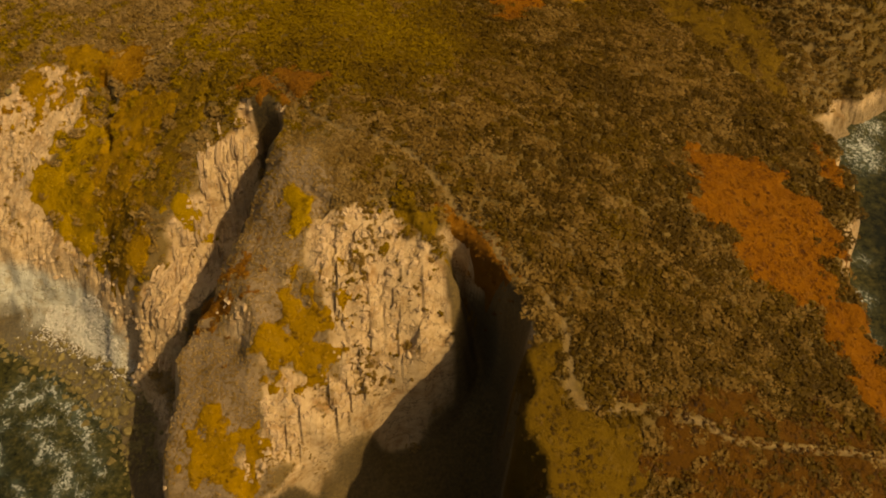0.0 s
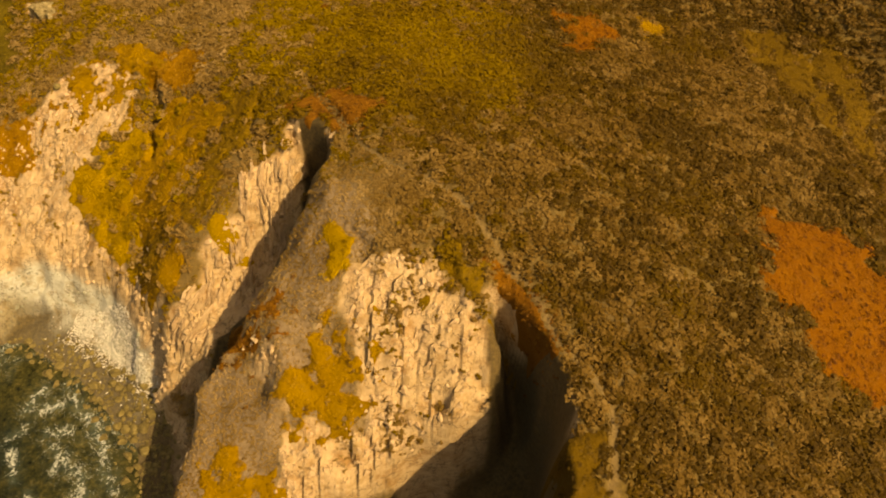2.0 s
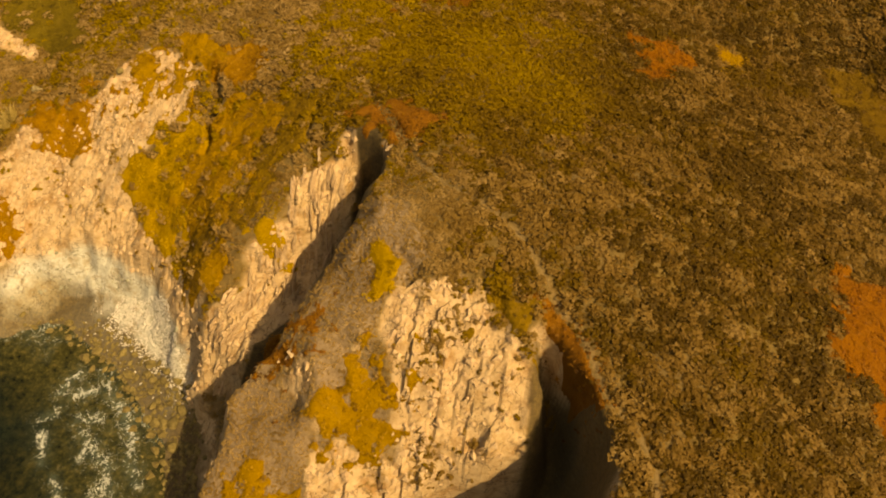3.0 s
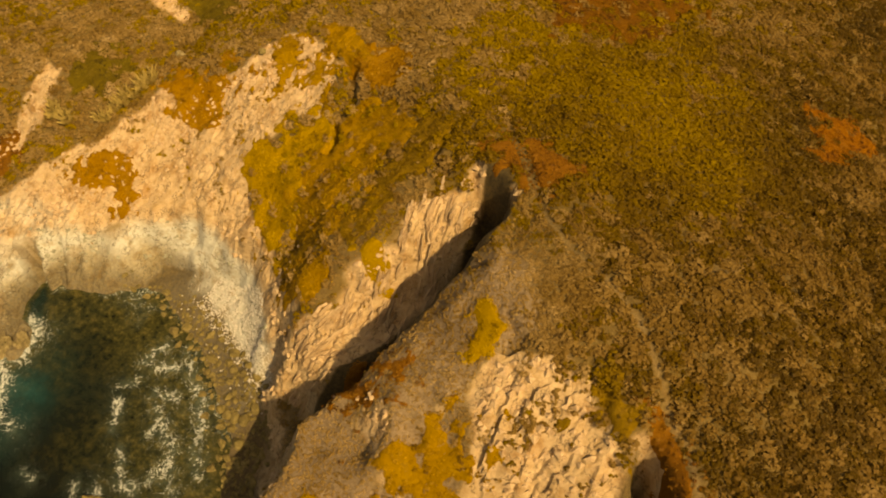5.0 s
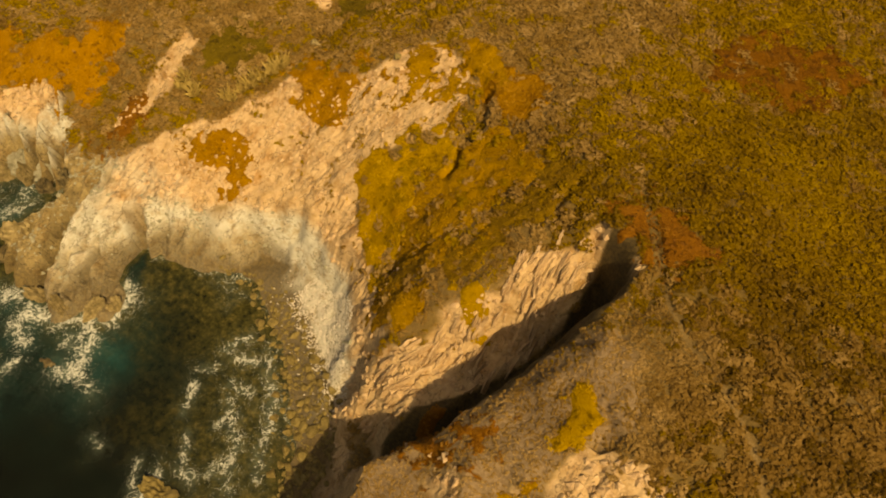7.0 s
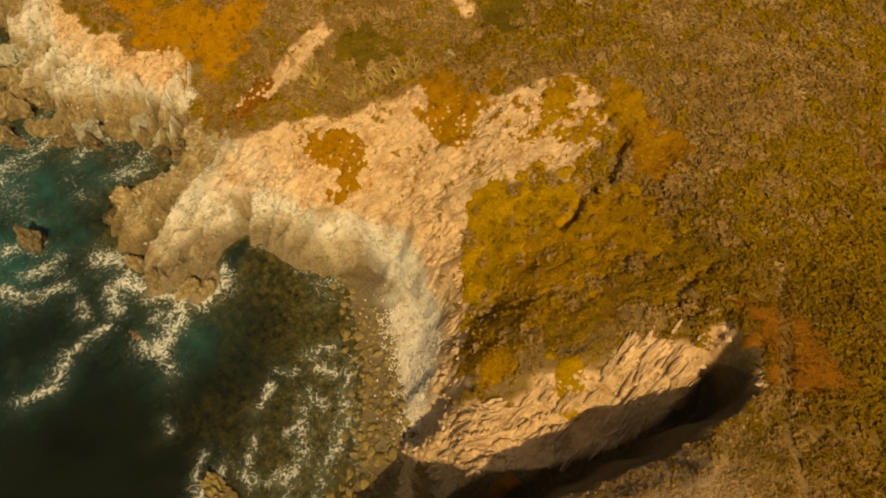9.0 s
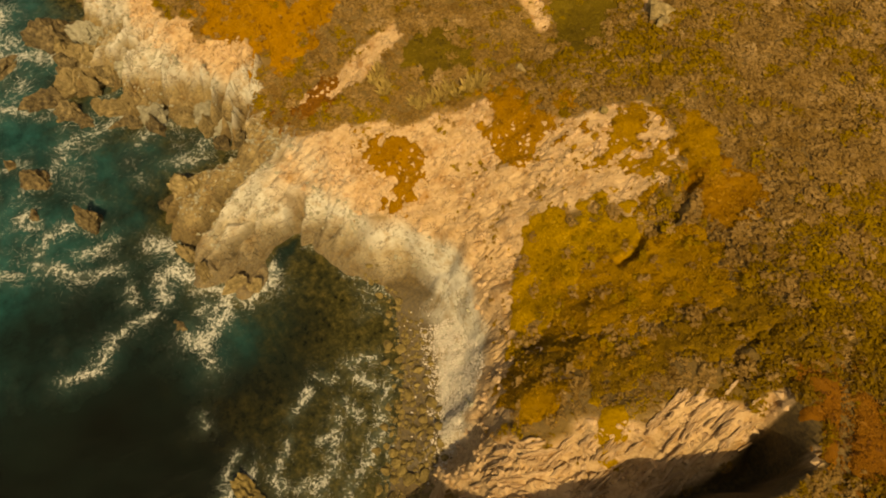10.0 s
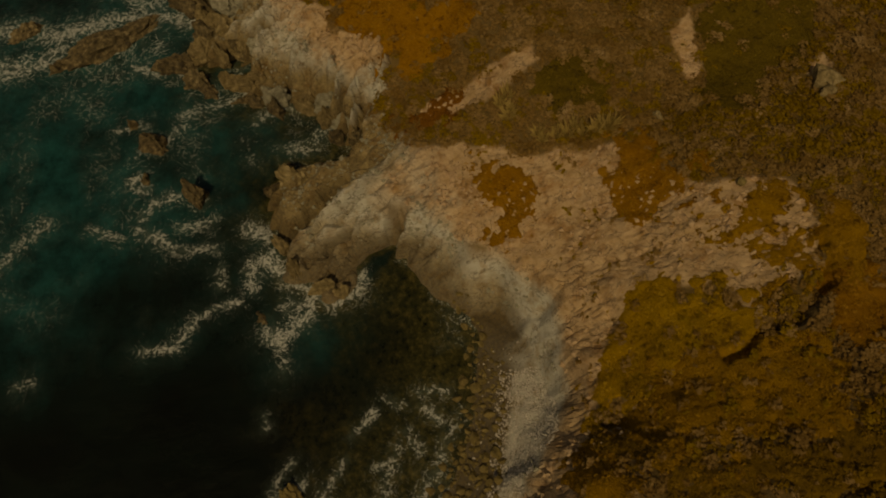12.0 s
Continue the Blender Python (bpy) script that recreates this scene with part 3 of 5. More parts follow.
def mat_material(name, stops):
    """Low mat-forming plants: mottled at two sizes, with thin spots where dry stems show."""
    m, n, l, p = material(name)
    fine, broad = noise_of(n, l, 3.4, 9, 0.78), noise_of(n, l, 0.45, 5, 0.65)
    fac = math_of(n, l, "ADD", math_of(n, l, "MULTIPLY", fine, 0.5), math_of(n, l, "MULTIPLY", broad, 0.5))
    tint = ramp_of(n, l, fac, stops)
    mid = stops[1][1]
    dry = tuple(0.62 * a + 0.38 * b for a, b in zip(mid, (0.15, 0.092, 0.03)))
    thin = math_of(n, l, "MULTIPLY", math_of(n, l, "SUBTRACT", noise_of(n, l, 0.9, 7, 0.72), 0.54), 6.0, True)
    l.new(mixed(n, l, math_of(n, l, "MULTIPLY", thin, 0.7), tint, dry), p.inputs["Base Color"])
    p.inputs["Roughness"].default_value = 0.85
    p.inputs["Specular IOR Level"].default_value = 0.15
    bumped(n, l, p, fine, 0.8, 0.25)
    return m


def rock_material(name, stops, rough=0.85):
    m, n, l, p = material(name)
    each = n.new("ShaderNodeObjectInfo")
    shade = ramp_of(n, l, each.outputs["Random"], [(0.0, (0.72, 0.70, 0.66)), (1.0, (1.0, 1.0, 1.0))])
    l.new(mixed(n, l, 1.0, ramp_of(n, l, noise_of(n, l, 1.6, 8, 0.7), stops), shade, "MULTIPLY"), p.inputs["Base Color"])
    p.inputs["Roughness"].default_value = rough
    bumped(n, l, p, noise_of(n, l, 4.0, 8, 0.75), 0.7, 0.2)
    return m


def ridged(n, l, scale, detail, twist, stretch):
    """Fine crests of a fractal: 1 on the crest, falling away on both sides."""
    t = n.new("ShaderNodeTexNoise")
    t.inputs["Scale"].default_value, t.inputs["Detail"].default_value, t.inputs["Roughness"].default_value, t.inputs["Distortion"].default_value = scale, detail, 0.62, twist
    g, v = n.new("ShaderNodeNewGeometry"), n.new("ShaderNodeVectorMath")
    v.operation = "MULTIPLY"
    v.inputs[1].default_value = stretch
    l.new(g.outputs["Position"], v.inputs[0])
    l.new(v.outputs[0], t.inputs["Vector"])
    off = math_of(n, l, "ABSOLUTE", math_of(n, l, "SUBTRACT", t.outputs["Fac"], 0.5), 0)
    return math_of(n, l, "SUBTRACT", 1.0, math_of(n, l, "MULTIPLY", off, 11.0), True)


def water_material():
    m, n, l, p = material("sea_water")
    state = attribute_of(n, "state")          # r foam, g shallowness, b stirred water
    split = n.new("ShaderNodeSeparateColor")
    l.new(state.outputs["Color"], split.inputs[0])
    white, shallow, stirred = split.outputs[0], split.outputs[1], split.outputs[2]
    deep = ramp_of(n, l, noise_of(n, l, 0.12, 6, 0.65), [(0.35, (0.0030, 0.0038, 0.0014)), (0.65, (0.0044, 0.0080, 0.0046))])
    teal = ramp_of(n, l, noise_of(n, l, 0.35, 7, 0.7), [(0.3, (0.002, 0.016, 0.014)), (0.7, (0.008, 0.075, 0.072))])
    deep = mixed(n, l, math_of(n, l, "MULTIPLY", stirred, math_of(n, l, "MULTIPLY", noise_of(n, l, 0.2, 6, 0.65), 1.7), True), deep, teal)
    bed = ramp_of(n, l, noise_of(n, l, 1.1, 8, 0.75), [(0.36, (0.006, 0.007, 0.002)), (0.52, (0.036, 0.034, 0.010)), (0.72, (0.125, 0.10, 0.032))])
    colour = mixed(n, l, shallow, deep, bed)
    crest = math_of(n, l, "ADD", math_of(n, l, "MULTIPLY", ridged(n, l, 0.55, 8.0, 1.4, (1.0, 1.0, 1.0)), 0.5), math_of(n, l, "MULTIPLY", ridged(n, l, 1.7, 8.0, 0.8, (1.0, 0.8, 1.0)), 0.5))
    need = math_of(n, l, "SUBTRACT", 0.98, math_of(n, l, "MULTIPLY", math_of(n, l, "POWER", white, 1.5), 0.74))
    cover = math_of(n, l, "MULTIPLY", math_of(n, l, "SUBTRACT", crest, need), 2.0, True)
    cover = math_of(n, l, "MULTIPLY", cover, math_of(n, l, "SUBTRACT", math_of(n, l, "MULTIPLY", noise_of(n, l, 2.2, 8, 0.75), 3.4), 0.8, True))
    flecks = math_of(n, l, "MULTIPLY", math_of(n, l, "SUBTRACT", noise_of(n, l, 2.4, 6, 0.8), math_of(n, l, "SUBTRACT", 0.715, math_of(n, l, "MULTIPLY", white, 0.1))), 7.0, True)
    cover = math_of(n, l, "MAXIMUM", cover, math_of(n, l, "MULTIPLY", flecks, 0.45), True)
    milk = math_of(n, l, "MULTIPLY", math_of(n, l, "POWER", white, 1.8), math_of(n, l, "SUBTRACT", math_of(n, l, "MULTIPLY", noise_of(n, l, 1.0, 9, 0.78), 2.6), 0.85, True), True)
    colour = mixed(n, l, milk, colour, (0.085, 0.12, 0.10))
    l.new(mixed(n, l, math_of(n, l, "MULTIPLY", cover, 0.8), colour, (0.54, 0.58, 0.55)), p.inputs["Base Color"])
    rough = n.new("ShaderNodeMapRange")
    rough.inputs["To Min"].default_value, rough.inputs["To Max"].default_value = 0.12, 0.8
    l.new(cover, rough.inputs["Value"])
    l.new(rough.outputs[0], p.inputs["Roughness"])
    p.inputs["IOR"].default_value = 1.33
    bumped(n, l, p, noise_of(n, l, 0.9, 7, 0.65, (1.0, 0.6, 1.0)), 0.5, 0.3)
    return m


GROUND_MAT, WATER_MAT = ground_material(), water_material()
BOULDER_MAT = rock_material("beach_boulder_stone", [(0.3, (0.06, 0.045, 0.012)), (0.5, (0.168, 0.13, 0.042)), (0.75, (0.30, 0.24, 0.10))])
REEF_MAT = rock_material("dark_sea_rock", [(0.34, (0.018, 0.014, 0.006)), (0.5, (0.10, 0.078, 0.034)), (0.66, (0.26, 0.21, 0.115))])
COBBLE_MAT = rock_material("beach_cobble_stone", [(0.3, (0.34, 0.315, 0.27)), (0.5, (0.50, 0.475, 0.42)), (0.75, (0.66, 0.635, 0.57))])
CRAG_MAT = rock_material("ochre_crag_stone", [(0.3, (0.07, 0.053, 0.02)), (0.5, (0.21, 0.165, 0.075)), (0.72, (0.38, 0.315, 0.175))])
STRAW_MAT = mat_material("dry_straw", [(0.3, (0.24, 0.17, 0.05)), (0.5, (0.40, 0.30, 0.10)), (0.8, (0.52, 0.42, 0.19))])
CLIFF_MAT = rock_material("grey_cliff_stone", [(0.3, (0.13, 0.125, 0.085)), (0.5, (0.27, 0.27, 0.20)), (0.75, (0.40, 0.41, 0.34))])
SAND_MAT = rock_material("sandstone", [(0.3, (0.28, 0.18, 0.10)), (0.5, (0.48, 0.345, 0.21)), (0.75, (0.60, 0.46, 0.30))])
OLIVE_LEAF = leaf_material("coyote_brush_leaves", [(0.05, (0.062, 0.033, 0.001)), (0.35, (0.12, 0.068, 0.002)), (0.6, (0.195, 0.12, 0.003)), (0.9, (0.275, 0.18, 0.006))])
GREY_LEAF = leaf_material("sage_twigs", [(0.05, (0.118, 0.064, 0.006)), (0.4, (0.205, 0.122, 0.03)), (0.75, (0.33, 0.22, 0.085)), (0.95, (0.45, 0.33, 0.175))])
ORANGE = [(0.25, (0.095, 0.032, 0.002)), (0.5, (0.175, 0.062, 0.003)), (0.75, (0.24, 0.098, 0.007))]
BRONZE = [(0.25, (0.058, 0.031, 0.002)), (0.5, (0.10, 0.056, 0.003)), (0.75, (0.145, 0.086, 0.007))]
UMBER = [(0.25, (0.08, 0.046, 0.003)), (0.5, (0.15, 0.088, 0.005)), (0.75, (0.235, 0.142, 0.012))]
MAROON = [(0.25, (0.036, 0.015, 0.001)), (0.5, (0.072, 0.029, 0.001)), (0.75, (0.12, 0.05, 0.003))]
RED = [(0.25, (0.055, 0.021, 0.001)), (0.5, (0.118, 0.046, 0.002)), (0.75, (0.17, 0.072, 0.004))]
OLIVE = [(0.25, (0.14, 0.08, 0.004)), (0.5, (0.265, 0.157, 0.007)), (0.75, (0.38, 0.245, 0.02))]
GOLD = [(0.25, (0.125, 0.066, 0.004)), (0.5, (0.24, 0.13, 0.006)), (0.75, (0.34, 0.2, 0.018))]
GREEN = [(0.25, (0.05, 0.034, 0.003)), (0.5, (0.098, 0.068, 0.005)), (0.75, (0.15, 0.11, 0.012))]
COVER = {k: (mat_material("ice_plant_" + k, s), leaf_material("ice_plant_leaves_" + k, [(a * 0.9, c) for a, c in s])) for k, s in
         (("orange", ORANGE), ("red", RED), ("olive", OLIVE), ("gold", GOLD), ("green", GREEN), ("rust", [(0.25, (0.08, 0.032, 0.003)), (0.5, (0.17, 0.068, 0.006)), (0.75, (0.24, 0.11, 0.012))]), ("amber", [(0.25, (0.125, 0.056, 0.003)), (0.5, (0.235, 0.112, 0.006)), (0.75, (0.33, 0.18, 0.018))]), ("umber", UMBER), ("bronze", BRONZE), ("maroon", MAROON))}


# ---- mesh helpers ----
def mesh_object(name, verts, faces, mat, smooth_faces=False, parent=None):
    """One mesh object from arrays; faces all have the same number of corners."""
    verts, faces = np.asarray(verts, np.float32), np.asarray(faces, np.int32)
    me = bpy.data.meshes.new(name)
    k = faces.shape[1]
    me.vertices.add(len(verts))
    me.vertices.foreach_set("co", verts.ravel())
    me.loops.add(faces.size)
    me.loops.foreach_set("vertex_index", faces.ravel())
    me.polygons.add(len(faces))
    me.polygons.foreach_set("loop_start", np.arange(0, faces.size, k, dtype=np.int32))
    me.polygons.foreach_set("use_smooth", np.broadcast_to(np.asarray(smooth_faces, bool), len(faces)).copy())
    me.materials.append(mat)
    me.update(calc_edges=True)
    ob = new(name, me)
    if parent:
        ob.parent = parent
    return ob


def colour_layer(ob, name, rgb):
    layer = ob.data.color_attributes.new(name, "FLOAT_COLOR", "POINT")
    layer.data.foreach_set("color", (rgb if rgb.shape[1] == 4 else np.c_[rgb, np.ones(len(rgb))]).astype(np.float32).ravel())


def value_layer(ob, name, values):
    layer = ob.data.attributes.new(name, "FLOAT", "POINT")
    layer.data.foreach_set("value", np.asarray(values, np.float32))


def grid_faces(rows, cols):
    i = (np.arange(rows - 1)[:, None] * cols + np.arange(cols - 1)).ravel()
    return np.c_[i, i + 1, i + cols + 1, i + cols]


# ---- ground ----
ground = tagged(mesh_object("ground", np.c_[GX.ravel(), GY.ravel(), ground_z.ravel()], grid_faces(len(gy), len(gx)), GROUND_MAT, ~(bare[:-1, :-1] > 0.6).ravel()),
                "eroded coastal headland with tan sandstone cliffs and brown soil", "ground", kind="structure")
wet_and_shade = smooth(2.9, 0.9, ground_z + 2.6 * (fbm(GX, GY, 3, 3, 71) - 0.5))
wet_and_shade = wet_and_shade * (1 - smooth(0.2, 1.0, inside([(-46.5, 49.8), (-45, 53.5), (-41, 53), (-33, 46.5), (-32, 40), (-34, 41), (-36, 43.4), (-41, 46.6)], GX, GY)))
wet_and_shade *= np.where(base > 2.2, 1 - beach_zone, 1)
stain = (0.65 + 0.25 * smooth(-68, -71, GX)) * smooth(4.4, 2.2, -2.6 * smooth(-69, -72, GX) * smooth(-80, -78, GX) - 1.6 * smooth(-80, -86, GX) +  ground_z + 2.8 * (fbm(GX, GY, 4, 3, 73) - 0.5)) * smooth(-50, -54, GX)
# cleft and slot take the dark wet tint as painted shade
painted_shade = smooth(0.3, 0.6, shade_mask) * np.where(GX < -12, 1.0, 0.6)
wet_and_shade = np.maximum(wet_and_shade * np.where(beach_zone > 0.4, 0.9, 0.62), painted_shade)
colour_layer(ground, "cover", np.c_[bare.ravel(), band.ravel(), wet_and_shade.ravel(), np.where(bare > 0.5, stain, np.maximum(0.25 * smooth(0.38, 0.8, sage_share(GX, GY)), smooth(-1.5, 1.0, inside([(-13.2, 52), (-9, 47), (-9.6, 44), (-12.4, 40), (-9.6, 34), (-17, 25), (-25, 26), (-25, 36), (-21, 43), (-17, 51)], GX, GY) + 2 * ragged))).ravel()])

# ---- sea ----
# x, y, half length, half width, height, turn
ROCKS = [(-79.2, 26.0, 1.5, 1.0, 2.6, 60), (-88.0, 23.2, 2.2, 1.2, 1.4, 40), (-92.2, 21.4, 0.8, 0.5, 0.4, 20), (-106.0, 21.6, 6.4, 1.9, 2.0, 104),
         (-108.4, 33.4, 3.4, 2.0, 3.0, 60), (-99.0, 28.6, 2.4, 1.2, 1.6, 80), (-95.8, 30.2, 1.5, 0.9, 1.6, 75), (-42.6, 26.4, 1.7, 1.2, 1.2, 10),
         (-83.8, 21.3, 0.7, 0.5, 0.35, 0), (-93.4, 31.4, 1.4, 0.8, 0.7, 25), (-112.8, 11.4, 2.2, 1.0, 0.9, 100), (-62.0, 28.9, 0.8, 0.6, 0.3, 10), (-98.8, 27.2, 1.2, 0.7, 0.8, 80),
         (-102.6, 33.0, 2.2, 1.3, 1.8, 40), (-99.6, 33.8, 2.4, 1.4, 2.4, 70), (-97.6, 36.6, 2.0, 1.3, 2.4, 50), (-90.6, 35.0, 1.6, 0.8, 0.8, 85), (-104.8, 14.6, 1.2, 0.8, 0.7, 100)]
# white water: wisps drawn out by the swell (strength, reach, line), then bursts (x, y, reach, strength)
WISPS_POINT = [(1.0, 1.3, [(-68.9, 30.7), (-66.3, 32.2), (-62.9, 34), (-60.7, 36.3), (-60.6, 38.9), (-62.6, 39.6)]), (0.95, 1.5, [(-62, 33.6), (-60.4, 32.9), (-59.3, 29.8), (-60.8, 28.6)]), (0.7, 1.2, [(-59.3, 29.8), (-56.7, 29.3)]),
               (0.8, 0.8, [(-65.4, 26.7), (-65.3, 24.4), (-65.1, 22.2), (-64.4, 20.4), (-62.9, 19.2), (-63, 16.9)]), (0.85, 0.7, [(-65.3, 23.8), (-65, 21.8)]), (0.65, 0.7, [(-69.9, 26.5), (-67.8, 26)]), (0.75, 1.0, [(-69.4, 29.9), (-66.2, 28.6)]), (0.8, 1.2, [(-73.5, 30.4), (-70.4, 31.7)]),
               (0.75, 1.3, [(-77, 18.9), (-73.4, 22.1), (-75.1, 20.8)]), (0.7, 1.1, [(-72.5, 26.3), (-72.8, 23.1)]), (0.6, 0.9, [(-79.3, 14), (-76.6, 16.9)]), (0.8, 1.1, [(-78.1, 19.9), (-79.6, 22.4), (-80, 24.5)]), (0.7, 1.0, [(-75.8, 23.6), (-76.2, 27.1)]), (0.8, 1.0, [(-83.6, 20.1), (-83.5, 21.7), (-81.3, 21.6), (-82.7, 20.1)])]
WISPS_WEST = [(1.0, 3.0, [(-118.1, 24.1), (-115.5, 26.4), (-111.3, 27.3)]), (1.1, 2.4, [(-108.6, 27.9), (-106.6, 30.3), (-108.2, 32.3)]), (0.8, 1.1, [(-104.7, 21.6), (-104.6, 24.5)]), (1.0, 2.8, [(-120.2, 24.8), (-116.8, 28.3)]), (0.85, 1.0, [(-101.4, 23.5), (-99.2, 26.3), (-98.6, 29), (-96.9, 30.5)]),
              (0.75, 1.2, [(-95.2, 33.6), (-96.2, 36), (-96.4, 37.5)]), (0.75, 1.3, [(-91, 27), (-91.2, 29.9), (-91.1, 34.2), (-90.9, 36.4)]), (0.8, 1.3, [(-86.9, 36.1), (-87.4, 38.5), (-86.1, 42.4)]), (0.85, 1.0, [(-88.5, 24.8), (-89.6, 26.9)]), (0.7, 0.9, [(-87.2, 20.9), (-89.1, 22.3)]), (0.75, 1.4, [(-82.2, 42.9), (-80.2, 40.5), (-81.3, 38.1)]),
              (1.0, 2.4, [(-113.9, 8.5), (-110, 15.1), (-110, 22.4), (-109.2, 26.7)]), (1.0, 2.2, [(-107.1, 7.6), (-106.4, 13.8), (-108.2, 15.6)]), (1.1, 2.0, [(-108.6, 28.1), (-106.1, 32.7)]), (0.75, 0.8, [(-92.2, 19), (-91.7, 22.3)]), (0.75, 1.2, [(-77.7, 4), (-80.2, 7.1), (-82.1, 9.8)]), (0.6, 0.6, [(-63.4, 3.9), (-64, 5.7)])]
WISPS_COVE = [(0.7, 0.9, [(-48.6, 40.6), (-47.4, 43.2)]), (0.75, 0.9, [(-46.7, 40.8), (-45, 42.4)]), (0.7, 0.9, [(-45, 38.6), (-42.9, 39.3)]), (0.7, 0.8, [(-42.2, 35.2), (-41.8, 36.8)]), (0.8, 0.7, [(-46.5, 33.4), (-47.1, 35.3), (-48.1, 36.4)]), (0.65, 0.8, [(-49.2, 38), (-47.9, 38.9)]), (0.7, 0.8, [(-44.5, 32.4), (-42.5, 30.5), (-40.8, 30.2)]),
              (0.95, 1.1, [(-43.4, 25.1), (-44, 26.2), (-43.9, 28.2)]), (0.75, 0.7, [(-45.1, 25.3), (-46.3, 26.4)]), (0.6, 0.6, [(-52.4, 25.5), (-50.8, 25.4)]), (0.7, 0.8, [(-55.2, 47.6), (-53.3, 49)]), (0.7, 0.8, [(-39.6, 33.2), (-40, 31.6)]), (0.66, 1.0, [(-44, 43.4), (-40.6, 40.4), (-38, 37.4), (-36, 33.4)]), (0.62, 1.0, [(-43.4, 37.4), (-39.6, 35), (-37.8, 31)])]
BURSTS = [(48.4, 50, 2.2, 1.0), (46.5, 45, 2.0, 0.8), (50.5, 56.5, 2.0, 0.6), (56, 74, 4.0, 1.0), (52, 70, 2.5, 0.6), (59.5, 78, 3, 0.9), (-89.2, 31.1, 2, 0.6), (-94, 28.8, 1.9, 0.65), (-84, 34, 3.0, 0.5), (-82, 27, 3.0, 0.45), (-112, 29, 3.0, 0.9), (-103, 27, 2.0, 0.8), (-61, 36.2, 2.4, 1.0), (-62.2, 31.6, 2.2, 0.95), (-65.6, 32.4, 1.8, 0.95), (-76.8, 37, 1.6, 0.7), (-81.1, 34, 2.0, 0.6)]
wx, wy = spaced(-126, 66, 0.34, 2600), spaced(2, 82, 0.34, 2600)
WX, WY = np.meshgrid(wx, wy)
floor_z = np.where((WX > -124) & (WX < 66), sample(ground_z, WX, WY), -10)
waves = (fbm(WX, WY, 3.5, 3, 81) - 0.5) * 0.25
bent_x, bent_y = WX + 9.0 * (fbm(WX, WY, 7, 4, 85) - 0.5), WY + 9.0 * (fbm(WX, WY, 7, 4, 86) - 0.5)
near_x, near_y = WX + 0.36 * (bent_x - WX), WY + 0.36 * (bent_y - WY)
white = np.zeros_like(WX)
for lines, thick, veil in ((WISPS_POINT, 0.68, 0.4), (WISPS_WEST, 0.54, 0.42), (WISPS_COVE, 0.7, 0.38)):
    for power, reach, line in lines:
        away = along(line, near_x, near_y)
        white = np.maximum(white, thick * power * np.exp(-(away / (0.8 * reach)) ** 2) + veil * np.exp(-(away / (3.0 * reach)) ** 2))
for fx, fy, reach, power in BURSTS:
    white = np.maximum(white, power * np.exp(-(((near_x - fx) ** 2 + (near_y - fy) ** 2) / reach ** 2)))
for fx, fy, a, b, h, turn in ROCKS:
    white = np.maximum(white, 0.62 * smooth(a * 1.5, a * 0.8, np.hypot(near_x - fx, near_y - fy)))
white = np.maximum(white, 0.62 * smooth(-1.6, -0.3, floor_z) * smooth(0.36, 0.6, fbm(WX, WY, 4, 3, 91)))
far_chop = 0.5 * smooth(0.42, 0.72, fbm(WX * 0.8 + WY * 0.5, WY * 1.4, 8, 4, 95)) * smooth(-56, -74, WX)
foam = np.clip(np.maximum(white, far_chop), 0, 1)
aqua = 0.75 * smooth(0.36, 0.66, fbm(WX, WY, 10, 5, 97)) * smooth(-58, -82, WX) + 0.45 * blurred(foam, 5) * smooth(-50, -56, WX) + 0.6 * near_to(WX, WY, -58, 33.5, 3.4)
for ax, ay, reach, power in ((-90.9, 28.5, 5, 0.7), (-84, 31.5, 4, 0.7), (-78, 12, 8, 0.7), (-91, 12, 8, 0.5), (-70, 8, 5, 0.4), (-97, 24, 5, 0.5), (-110, 26, 6, 0.6)):
    aqua += power * near_to(bent_x, bent_y, ax, ay, reach)
aqua = np.clip(aqua, 0, 1)
water = tagged(mesh_object("water", np.c_[WX.ravel(), WY.ravel(), waves.ravel()], grid_faces(len(wy), len(wx)), WATER_MAT, True),
               "dark teal sea with lacy white foam round the rocks", "sea", kind="structure")
colour_layer(water, "state", np.c_[foam.ravel(), smooth(-3.2, -0.6, floor_z + 1.1 * (fbm(WX, WY, 2.2, 3, 99) - 0.5)).ravel(), aqua.ravel()])


